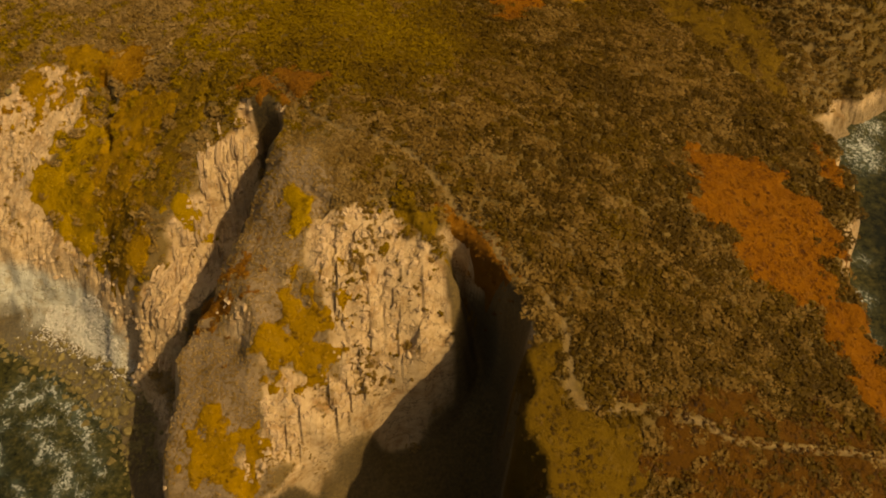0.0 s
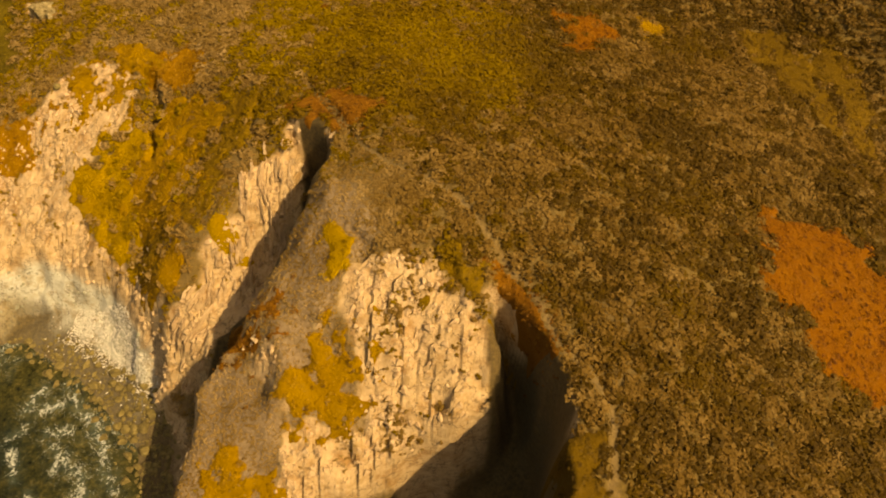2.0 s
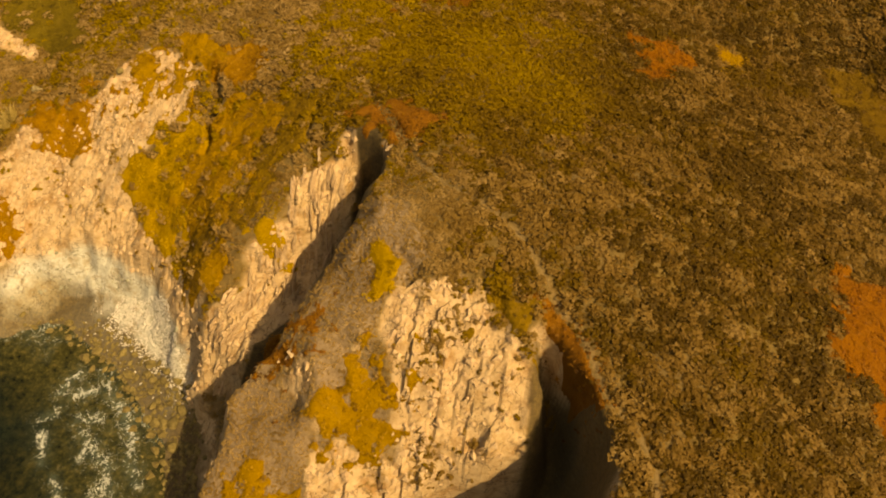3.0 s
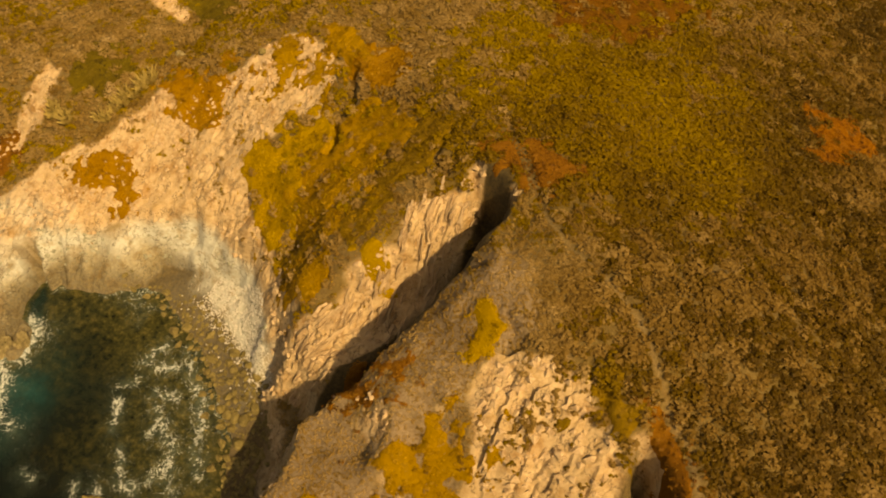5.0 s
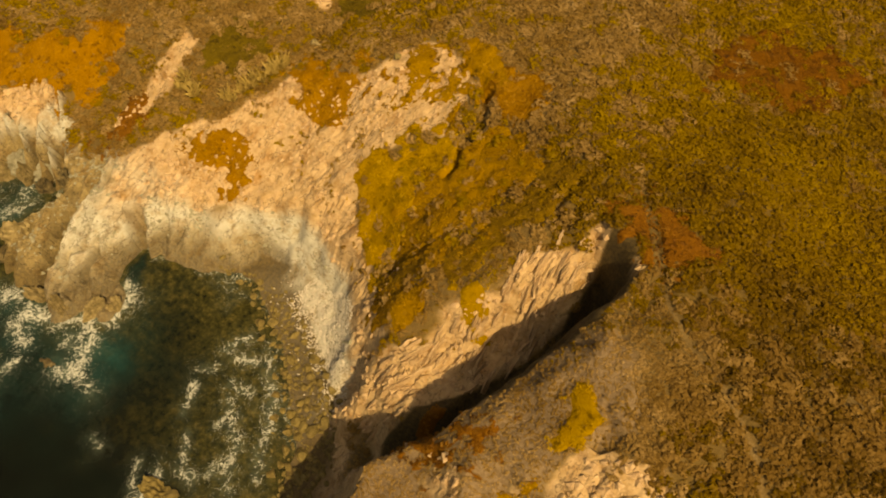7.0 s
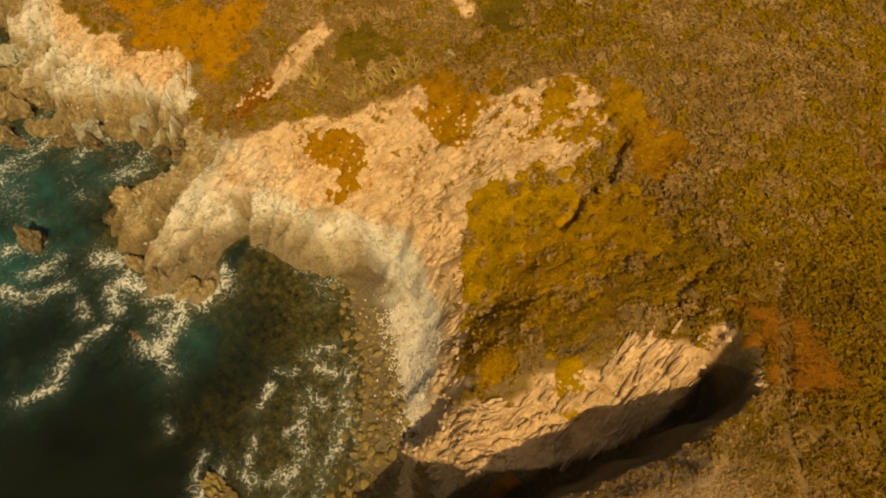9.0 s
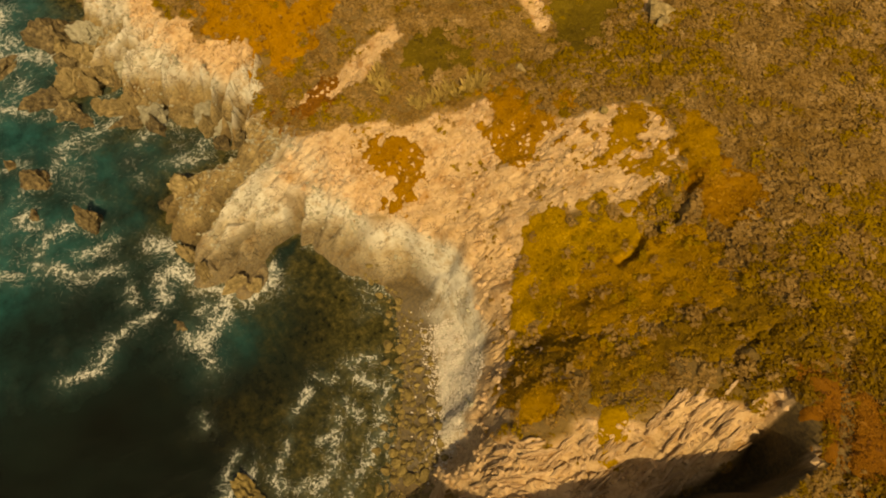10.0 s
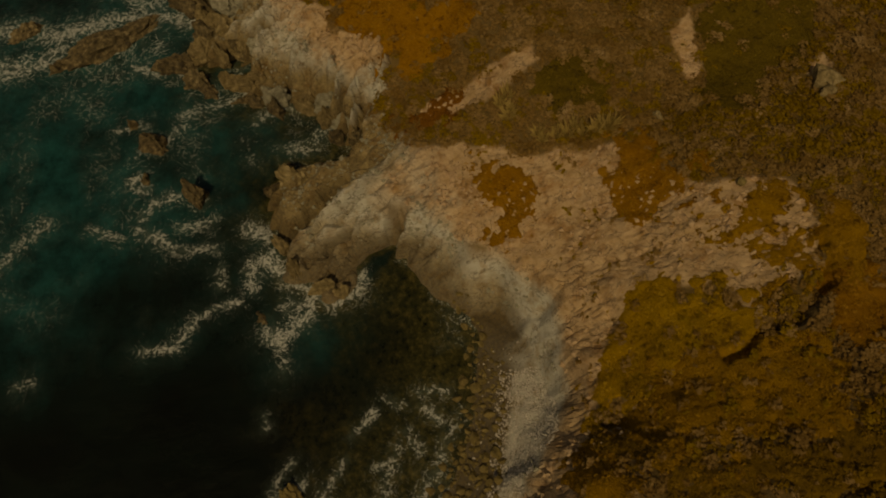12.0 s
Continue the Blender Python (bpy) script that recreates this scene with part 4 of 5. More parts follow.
# ---- rocks ----
def rock_mesh(name, seed, mat, size=(1, 1, 1), detail=3, rough=0.35, planes=16, crest=0.0):
    """An angular rock: a ball cut back by flat fracture faces, then roughened."""
    q = random.Random(seed)
    cuts = []
    for _ in range(planes):
        n = Vector((q.gauss(0, 1), q.gauss(0, 1), q.gauss(0, 0.8))).normalized()
        cuts.append((n, q.uniform(0.5, 0.9)))
    bm = bmesh.new()
    bmesh.ops.create_icosphere(bm, subdivisions=detail, radius=1.0)
    off = Vector((seed * 7.1, seed * 3.3, seed * 1.7))
    for v in bm.verts:
        c = v.co.copy()
        for n, d in cuts:
            over = c.dot(n) - d
            if over > 0:
                c -= n * over
        ridge = abs(noise.noise(c * 2.6 + off)) + 0.5 * abs(noise.noise(c * 6.1 + off))
        c *= 1 + rough * (0.5 * noise.noise(c * 1.9 + off) - 0.7 * max(0.0, 0.3 - ridge) + 0.25 * noise.noise(c * 9.0 + off))
        cells = noise.voronoi(Vector((c.x * 1.6, c.y * 1.6, c.z * 0.7)) * (1.5 if crest else 1.0) + off)
        block = noise.cell(cells[1][0] * 3.0 + off)
        c *= 1 + rough * (0.14 * block - 0.4 * max(0.0, 1 - (cells[0][1] - cells[0][0]) / 0.12) * (1 if crest else 0.2))
        c.z *= 1 - crest * min(1.0, abs(c.y + 0.3 * noise.noise(Vector((c.x * 2.2, 0, 0)) + off)) * 1.3) + 0.6 * crest * noise.noise(Vector((c.x * 3.1, c.y, 0)) - off)
        v.co = Vector((c.x * size[0], c.y * size[1], c.z * size[2]))
    me = bpy.data.meshes.new(name)
    bm.to_mesh(me)
    bm.free()
    me.materials.append(mat)
    return me


# crags that stand out of the point and the far cliff: x, y, z, half sizes, turn
CRAGS = [(-98.6, 32.6, 0.8, 3.6, 1.9, 3.4, 82, 0), (-100.2, 36, 1.4, 3.4, 2.2, 3.6, 70, 0), (-104.6, 37.2, 1.6, 3.2, 2.0, 3.4, 50, 1), (-75.4, 37.2, 1.2, 3.2, 2.0, 3.0, 40, 0), (-92.6, 35.6, 0.6, 3.4, 1.5, 2.4, 60, 0), (-98.4, 35.4, 0.6, 3.4, 1.8, 2.6, 55, 0), (-103, 35, 0.4, 3.0, 1.6, 2.2, 40, 0),
         (-88.6, 38.4, 0.8, 2.6, 1.3, 2.2, 70, 1), (-85.4, 43.4, 0.8, 2.6, 1.3, 2.4, 80, 1), (-81.6, 45.2, 0.6, 2.2, 1.1, 2.0, 60, 1), (-95.4, 39.4, 2.8, 3.2, 1.6, 2.4, 70, 1)]
rng = random.Random(77)
for crag_x, crag_y in ((-102, 34.4), (-99.6, 36), (-97.2, 34), (-94, 33.6), (-91.4, 36.2), (-89.4, 36), (-87.4, 38), (-86, 41.4), (-83.2, 43.6), (-80.6, 43.2), (-78.6, 45), (-105.6, 33.4), (-78.4, 36.8), (-76.4, 34.2), (-62.6, 35.6), (-61.4, 37.6), (-68.8, 33.6), (-65.4, 33.6)):
    CRAGS.append((crag_x, crag_y, 0.3, rng.uniform(0.9, 2.0), rng.uniform(0.6, 1.0), rng.uniform(1.4, 3.2), rng.uniform(30, 100), rng.choice((0, 0, 2))))
for k, (rx, ry, rz, ra, rb, rh, rt, dry) in enumerate(CRAGS):
    crag = new("crag", rock_mesh("crag", 70 + k, (CRAG_MAT, CLIFF_MAT, REEF_MAT)[dry], (ra, rb, rh * 1.25), 4, 0.6, 18, 0.4))
    crag.matrix_world = pose(rx, ry, rz, 0, 0, rt)
    tagged(crag, "pale grey fractured crag of the sea cliff" if dry == 1 else "mustard brown fractured crag at the waterline", "crag", "crags along the shore")

for k, (rx, ry, ra, rb, rh, rt) in enumerate(ROCKS):
    rock = new("sea_rock", rock_mesh("sea_rock", 11 + k, REEF_MAT if k != 7 else BOULDER_MAT, (1.3 * ra, 1.4 * rb, 1.3 * rh + 0.8), 4, 0.5, 11, 0.3))
    rock.matrix_world = pose(rx, ry, -0.35, 0, 0, rt)
    tagged(rock, "craggy brown sea rock rising out of white surf", "rock", "rocks in the surf")

boulder_meshes = [rock_mesh("boulder", 40 + k, BOULDER_MAT, (1.0, 0.66 + 0.1 * (k % 4), 0.5), 2, 0.3, 14) for k in range(10)]
BOULDER_BED = [(-55.4, 48.4), (-47.2, 49.4), (-40.8, 46.2), (-35.3, 43.2), (-31, 40), (-30.4, 32), (-37, 32.6), (-42, 38.6), (-46.4, 43), (-51.6, 45.4)]
rng = random.Random(5)
placed = []
while len(placed) < 299:
    bx, by = rng.uniform(-56, -30), rng.uniform(32, 50)
    hold = float(inside(BOULDER_BED, np.array([bx]), np.array([by]))[0])
    if hold < -1.2 + 1.6 * rng.random():
        continue
    size = 0.28 + 0.66 * rng.random() ** 2.0
    bz = float(sample(ground_z, bx, by))
    if bz < -1.0 or bz > 2.0 or any(math.hypot(bx - px, by - py) < 0.58 * (size + ps) for px, py, ps in placed):
        continue
    placed.append((bx, by, size))
    ob = new("boulder", boulder_meshes[len(placed) % 10])
    ob.matrix_world = pose(bx, by, bz + 0.2 * size, rng.uniform(-14, 14), rng.uniform(-14, 14), rng.uniform(0, 360)) @ Matrix.Scale(size, 4)
    tagged(ob, "olive brown angular boulder on the wet cobble beach", "boulder", "boulders on the beach")

# cobbles of the pale upper beach
r = np.random.RandomState(12)
COBBLES = [(-46.8, 49.4), (-45.4, 52), (-42, 51.8), (-38.6, 50.2), (-36.4, 47.6), (-34.4, 44.6), (-33, 42.4), (-35.4, 42.8), (-41, 46)]
cx, cy = r.uniform(-54, -30, 16000), r.uniform(33, 54, 16000)
d = inside(COBBLES, cx, cy) + 1.2 * (fbm(cx, cy, 2, 2, 3) - 0.5)
keep = (d > -0.2) | ((d > -3) & (r.uniform(0, 1, len(cx)) < 0.03) & (sample(base, cx, cy) > -0.1) & (sample(base, cx, cy) < 1.6))
cx, cy = cx[keep], cy[keep]
octa = np.array([(1, 0, 0), (0, 0.8, 0), (-0.9, 0.1, 0), (0, -0.75, 0), (0.1, 0, 0.55)])
cf = np.array([(0, 1, 4), (1, 2, 4), (2, 3, 4), (3, 0, 4)])
rad, spin = r.uniform(0.06, 0.17, len(cx)), r.uniform(0, 6.28, len(cx))
cv = octa[None] * rad[:, None, None] * r.uniform(0.75, 1.25, (len(cx), 5, 3))
cv = np.stack([cv[..., 0] * np.cos(spin)[:, None] - cv[..., 1] * np.sin(spin)[:, None] + cx[:, None], cv[..., 0] * np.sin(spin)[:, None] + cv[..., 1] * np.cos(spin)[:, None] + cy[:, None],
               cv[..., 2] + sample(ground_z, cx, cy)[:, None]], -1)
cobbles = mesh_object("cobbles", cv.reshape(-1, 3), (cf[None] + 5 * np.arange(len(cx))[:, None, None]).reshape(-1, 3), COBBLE_MAT)
tagged(cobbles, "pale grey rounded cobbles heaped on the cove beach", "cobbles", kind="stuff")


# weathered blocks on the far hillside
for k, (ox, oy, oa, oh, turn) in enumerate(((-56.3, 85.5, 1.9, 2.2, 35), (-54.7, 84.5, 1.1, 1.3, 80), (-60.9, 71.6, 0.7, 0.7, 10))):
    block = new("outcrop", rock_mesh("outcrop", 120 + k, CRAG_MAT, (oa, 0.65 * oa, oh), 3, 0.5, 12, 0.3))
    block.matrix_world = pose(ox, oy, float(sample(ground_z, ox, oy)) + 0.1 * oh, 0, 0, turn)
    tagged(block, "weathered tan sandstone block on the brushy hillside", "outcrop", "outcrops on the hillside")
# a lone brown boulder on the rim
rock = new("boulder", boulder_meshes[3])
rock.matrix_world = pose(-49.5, 72.3, float(sample(ground_z, -49.5, 72.3)) + 0.25, 0, 0, 20) @ Matrix.Scale(0.62, 4)
tagged(rock, "lone brown boulder on the bare cliff rim", "boulder")


def slab_mesh(seed):
    """A long plate of bedded sandstone with a broken top edge."""
    q = random.Random(seed)
    me = bpy.data.meshes.new("rock_slab")
    verts, faces = [], []
    for k in range(6):
        t = k / 5 - 0.5
        taper = 1 - 1.6 * abs(t) ** 2.5 * 2
        h, w, sway = taper * q.uniform(0.65, 1.1), taper * q.uniform(0.7, 1.1), q.uniform(-0.25, 0.25)
        verts += [(t, (sway - 0.5 * w) * 0.16, -0.5), (t + q.uniform(-0.03, 0.03), (sway - 0.35 * w) * 0.16, 0.5 * h), (t + q.uniform(-0.03, 0.03), (sway + 0.45 * w) * 0.16, 0.5 * h * q.uniform(0.6, 0.95)), (t, (sway + 0.8 * w) * 0.16, -0.5)]
    for k in range(5):
        a = 4 * k
        faces += [(a, a + 1, a + 5, a + 4), (a + 1, a + 2, a + 6, a + 5), (a + 2, a + 3, a + 7, a + 6)]
    faces += [(3, 2, 1, 0), (20, 21, 22, 23)]
    me.from_pydata(verts, [], faces)
    me.materials.append(SAND_MAT)
    return me


slab_meshes = [slab_mesh(k) for k in range(10)]
made = 0
while made < 120:
    px, py = rng.uniform(-32, -17), rng.uniform(40, 62)
    hold = inside(SLOT_FACE, np.array([px]), np.array([py]))[0]
    if hold < 0.3 or float(sample(steep, px, py)) < 0.35 or float(sample(base, px, py)) < 5:
        continue
    yaw = (92 if py > 48 else 58) + rng.gauss(0, 7)
    dip = math.degrees(math.atan(float(sample(crisp, px + 0.6 * math.cos(radians(yaw)), py + 0.6 * math.sin(radians(yaw)))) - float(sample(crisp, px - 0.6 * math.cos(radians(yaw)), py - 0.6 * math.sin(radians(yaw))))) / 1.2)
    ob = new("rock_slab", slab_meshes[made % 10])
    size = rng.uniform(0.8, 2.6)
    ob.matrix_world = pose(px, py, float(sample(ground_z, px, py)) + 0.05, 0, 0, yaw) @ pose(0, 0, 0, rng.uniform(-20, 8), -dip) @ Matrix.Diagonal((size, rng.uniform(1.0, 2.2), rng.uniform(0.5, 1.0), 1))
    ob.parent = ground
    made += 1


def rubble_field(name, mat, xs, ys, low, high, label):
    """Loose angular stones lying on the ground, in one mesh."""
    q = np.random.RandomState(len(xs))
    shape = np.array([(1, 0, 0), (0, 0.8, 0.1), (-0.9, 0.1, 0), (0, -0.75, 0), (0.2, 0.1, 0.7), (0, 0, -0.6)])
    faces = np.array([(0, 1, 4), (1, 2, 4), (2, 3, 4), (3, 0, 4), (1, 0, 5), (2, 1, 5), (3, 2, 5), (0, 3, 5)])
    size, turn = low + (high - low) * q.uniform(0, 1, len(xs)) ** 3, q.uniform(0, 6.28, len(xs))
    v = shape[None] * size[:, None, None] * q.uniform(0.55, 1.4, (len(xs), 6, 3))
    c, t = np.cos(turn)[:, None], np.sin(turn)[:, None]
    v = np.stack([v[..., 0] * c - v[..., 1] * t + xs[:, None], v[..., 0] * t + v[..., 1] * c + ys[:, None], v[..., 2] + sample(ground_z, xs, ys)[:, None]], -1)
    ob = mesh_object(name, v.reshape(-1, 3), (faces[None] + 6 * np.arange(len(xs))[:, None, None]).reshape(-1, 3), mat)
    return tagged(ob, label, "rubble", kind="stuff")


r = np.random.RandomState(21)
qx, qy = r.uniform(-110, 4, 60000), r.uniform(20, 80, 60000)
qb = sample(base, qx, qy)
loose = (sample(bare, qx, qy) > 0.75) & (qb > 2.0) & (sample(shade_mask, qx, qy) < 0.1) & (inside(CLEFT, qx, qy) < -1.2) & (fbm(qx, qy, 3, 3, 66) + 0.3 * (r.uniform(0, 1, len(qx)) - 0.5) > 0.52)
pale = sample(band, qx, qy) > 0.5
rubble_field("sandstone_rubble", SAND_MAT, qx[loose & ~pale], qy[loose & ~pale], 0.06, 0.5, "tan broken sandstone scattered over the bare slopes")
bx, by = r.uniform(-57, -29, 3600), r.uniform(31, 51, 3600)
bed = (inside(BOULDER_BED, bx, by) > 1.4 * r.uniform(-1, 1, 3600)) & (sample(ground_z, bx, by) > -0.8) & (sample(ground_z, bx, by) < 2.2)
rubble_field("beach_stones", BOULDER_MAT, bx[bed], by[bed], 0.08, 0.34, "olive brown stones packed between the beach boulders")
rubble_field("grey_rubble", CLIFF_MAT, qx[loose & pale], qy[loose & pale], 0.05, 0.4, "grey broken rock on the lower cliffs")


def spiky_tuft(seed, count, lean_most, tall, broad, name):
    """Blades or stalks of one tussock, fanned out from its middle."""
    q = random.Random(seed)
    verts, faces = [], []
    for _ in range(count):
        a, lean, h, w = q.uniform(0, 6.28), q.uniform(0.05, lean_most), tall * q.uniform(0.5, 1.0), broad * q.uniform(0.7, 1.3)
        bx, by = math.cos(a) * 0.15, math.sin(a) * 0.15
        k = len(verts)
        verts += [(bx - w * math.sin(a), by + w * math.cos(a), -0.1), (bx + w * math.sin(a), by - w * math.cos(a), -0.1),
                  (bx + math.cos(a) * lean * h * 0.6 + w * math.sin(a), by + math.sin(a) * lean * h * 0.6 - w * math.cos(a), h * 0.7), (bx + math.cos(a) * lean * h * 1.3, by + math.sin(a) * lean * h * 1.3, h)]
        faces += [(k, k + 1, k + 2, k + 3)]
    me = bpy.data.meshes.new(name)
    me.from_pydata(verts, [], faces)
    me.materials.append(STRAW_MAT)
    return me


blades, stalks = [spiky_tuft(k, 60, 0.75, 1.1, 0.04, "tuft") for k in range(4)], [spiky_tuft(20 + k, 14, 0.35, 2.1, 0.03, "seed_head") for k in range(4)]
TUSSOCKS = [(-64.2, 61.0), (-64.0, 62.3), (-63.5, 63.3), (-62.8, 64.6), (-62.3, 65.7), (-62.1, 66.9), (-62.3, 67.8), (-65.0, 60.8), (-70.5, 60.0), (-68.9, 59.7), (-70.2, 59.0), (-68.3, 59.0), (-63.8, 64.3), (-62.7, 66.6)]
for k, (tx, ty) in enumerate(TUSSOCKS):
    tussock = new("grass_tussock")
    tussock.matrix_world = pose(tx, ty, float(sample(ground_z, tx, ty)), 0, 0, 70 * k) @ Matrix.Scale(0.95 + 0.15 * (k % 3), 4)
    for name, meshes in (("tuft", blades), ("seed_head", stalks)):
        piece = new(name, meshes[k % 4])
        piece.parent = tussock
    tagged(tussock, "tall straw yellow grass tussock on the cliff top", "grass", "tussocks along the rim")


# ---- plants ----
def tuft(count_leaves, leaf, seed, flat_top=0.5, loose=0.38):
    """Corners of the leaf sprays of one bush of unit radius; they lie roughly along its dome."""
    r = np.random.RandomState(seed)
    a, h = r.uniform(0, 2 * np.pi, count_leaves), r.uniform(0, 1, count_leaves) ** 0.7
    lobe = 1 + 0.22 * np.sin(a * r.randint(2, 5) + r.uniform(0, 6)) * (1 - h)
    rad = np.sqrt(1 - (h * 0.97) ** 2) * lobe * r.uniform(0.82, 1.08, count_leaves)
    c = np.c_[np.cos(a) * rad, np.sin(a) * rad, h * flat_top * r.uniform(0.8, 1.2, count_leaves)]
    up = np.c_[np.cos(a) * rad, np.sin(a) * rad, h + 1.0] + r.normal(0, loose, (count_leaves, 3))
    up /= np.linalg.norm(up, axis=1, keepdims=True)
    side = np.cross(up, r.normal(0, 1, (count_leaves, 3)))
    side /= np.linalg.norm(side, axis=1, keepdims=True)
    cross = np.cross(up, side)
    size = leaf * r.uniform(0.6, 1.35, (count_leaves, 1))
    tri = np.stack([c + side * size, c - side * size * 0.5 + cross * size * 0.8, c - side * size * 0.5 - cross * size * 0.8], 1)
    return tri.astype(np.float32)


def scatter(name, mat, xs, ys, sizes, tones, tufts, sink=0.15, label="", category="", kind="stuff"):
    """One mesh of many bushes standing on the ground."""
    r = np.random.RandomState(len(xs))
    zs = sample(ground_z, xs, ys)
    pick = r.randint(0, len(tufts), len(xs))
    turn = r.uniform(0, 2 * np.pi, len(xs))
    blocks, tone = [], []
    for k, t in enumerate(tufts):
        sel = pick == k
        c, s, z = np.cos(turn[sel])[:, None, None], np.sin(turn[sel])[:, None, None], sizes[sel][:, None, None]
        px, py, pz = t[None, :, :, 0], t[None, :, :, 1], t[None, :, :, 2]
        v = np.stack([(px * c - py * s) * z + xs[sel][:, None, None], (px * s + py * c) * z + ys[sel][:, None, None],
                      (pz - sink) * z + zs[sel][:, None, None]], -1)
        blocks.append(v.reshape(-1, 3))
        tone.append(np.repeat(tones[sel], t.shape[0] * 3))
    v = np.concatenate(blocks)
    ob = mesh_object(name, v, np.arange(len(v)).reshape(-1, 3), mat)
    value_layer(ob, "tone", np.concatenate(tone))
    return tagged(ob, label, category, kind=kind)


THIN = {4: 0.46, 5: 0.46, 8: 0.46, 10: 0.46, 15: 0.44, 21: 0.54, 26: 0.58, 27: 0.58, 29: 0.5, 30: 0.48}          # patches that break up into tufts: how bare they are


def patch_depth(poly, rag, seed, x, y):
    """How far inside a patch's ragged outline."""
    return inside(poly, x, y) + rag * 3.6 * (fbm(x, y, 2.6, 4, 100 + seed) - 0.5) + (7.0 * (fbm(x, y, 0.8, 4, 150 + seed) - THIN[seed]) if seed in THIN else (0.6 if rag < 0.5 else 2.4) * (fbm(x, y, 0.9, 3, 150 + seed) - 0.5))


def cover_patch(colour, label, poly, rag=2.2, seed=0, leaves=4.0):
    """A mat of low plants that follows the ground inside a ragged outline, with leaf tips standing out of it."""
    p = np.array(poly)
    i0, i1 = np.searchsorted(gx, p[:, 0].min() - 5), np.searchsorted(gx, p[:, 0].max() + 5)
    j0, j1 = np.searchsorted(gy, p[:, 1].min() - 5), np.searchsorted(gy, p[:, 1].max() + 5)
    x, y, z = GX[j0:j1, i0:i1], GY[j0:j1, i0:i1], ground_z[j0:j1, i0:i1]
    d = patch_depth(poly, rag, seed, x, y)
    lift = np.clip(d * 0.5, -0.35, 0.16) + 0.14 * (fbm(x, y, 0.9, 2, 200 + seed) - 0.5)
    lift -= 0.5 * smooth(0.5, 0.25, trail_far[j0:j1, i0:i1])
    faces = grid_faces(*x.shape)
    keep = (lift.ravel()[faces] > -0.10).any(1)
    faces = faces[keep]
    used, back = np.unique(faces, return_inverse=True)
    if len(used) == 0:
        return None
    v = np.c_[x.ravel(), y.ravel(), (z + lift).ravel()][used]
    mat, leaf_mat = COVER[colour]
    ob = mesh_object("ice_plant_patch", v, back.reshape(-1, 4), mat, True)
    tagged(ob, label, "ice plant", "ice plant patches")
    spots = np.argwhere(d > -0.9 + 1.5 * np.random.RandomState(seed).uniform(0, 1, d.shape) ** 0.6)
    r = np.random.RandomState(seed + 7)
    n = min(int(len(spots) * 0.13 * leaves), 9000)
    if n:
        pick = spots[r.randint(0, len(spots), n)]
        jx, jy = r.uniform(-0.18, 0.18, (2, n))
        px, py = x[pick[:, 0], pick[:, 1]] + jx, y[pick[:, 0], pick[:, 1]] + jy
        tip = scatter("leaves", leaf_mat, px, py, r.uniform(0.14, 0.30, n), np.clip(0.55 + 1.2 * (fbm(px, py, 1.2, 2, 17) - 0.5) + r.uniform(-0.25, 0.25, n), 0, 1), [tuft(7, 0.42, 60 + k, 0.5) for k in range(4)], -0.4, kind="")
        tip.parent = ob
    return ob


PATCHES = []
PATCHES.append(("orange", "orange ice plant spread over the plateau's seaward slope", [(24.3, 55.5), (29.9, 55.8), (33.8, 54.4), (36.7, 49.1), (37.2, 43.4), (35.8, 38), (36.7, 33.8), (34.5, 25.2), (33, 28), (32, 35.5), (29, 36.6), (26.5, 39.1), (25, 43.3), (22.6, 45)], 2.0))
PATCHES.append(("maroon", "rusty red ice plant mixed with brush beside the trail", [(13.7, 24.2), (18.9, 26.4), (23.8, 27.4), (28, 26.2), (33.4, 25.6), (33, 16), (17.3, 16), (13.8, 20)], 2.4))
PATCHES.append(("bronze", "bronze olive ice plant between trail and cliff edge", [(5.7, 29.9), (8.4, 29.9), (8.2, 25.9), (9.2, 24.2), (13.5, 23.5), (13.1, 17), (7.7, 16), (5.1, 19), (4.8, 24.3)], 0.8))
PATCHES.append(("rust", "rust brown ice plant on the cleft's rim", [(-1.2, 45), (1.6, 44.4), (3.4, 42.4), (4.8, 39.4), (5.7, 37), (5.3, 35.4), (4.4, 37), (3.2, 39.2), (1.7, 41.6), (0.2, 43.2)], 0.1))
PATCHES.append(("gold", "olive gold ice plant on the knob's slope", [(-14.4, 39.2), (-10.5, 39), (-9.4, 37), (-9.9, 34.6), (-14.2, 34.2), (-15.6, 36.2)], 1.6))
PATCHES.append(("gold", "olive gold ice plant low on the knob", [(-23, 29.4), (-21.4, 31), (-19.4, 30.4), (-17.4, 30.8), (-16.6, 29), (-17.8, 27.4), (-17.6, 25.6), (-20, 25.2), (-21.2, 26.2), (-23.4, 26.4)], 2.4))
PATCHES.append(("olive", "small olive ice plant beside the scar", [(-13.3, 46.9), (-11.4, 46.2), (-10.7, 43.7), (-12.7, 43.9)], 0.8))
PATCHES.append(("rust", "rust red ice plant at the head of the slot", [(-20.8, 63.9), (-18.3, 66.4), (-14.4, 66.8), (-11.5, 63.8), (-12.4, 60.0), (-12.1, 57.3), (-13.9, 58.0), (-16.5, 60.6), (-18.6, 61.8)], 1.0))
PATCHES.append(("amber", "golden orange ice plant on the cliff rim", [(-60.2, 66.9), (-57.8, 69.7), (-53.0, 70.7), (-51.4, 68.4), (-52.3, 65.5), (-55.2, 64.2)],1.8))
PATCHES.append(("amber", "wide orange ice plant on the far slope", [(-97, 49), (-91, 56), (-85, 60.4), (-81.5, 62.4), (-80.9, 58), (-80.3, 53.8), (-83.1, 51), (-85, 51), (-89.6, 47.8)], 1.8))
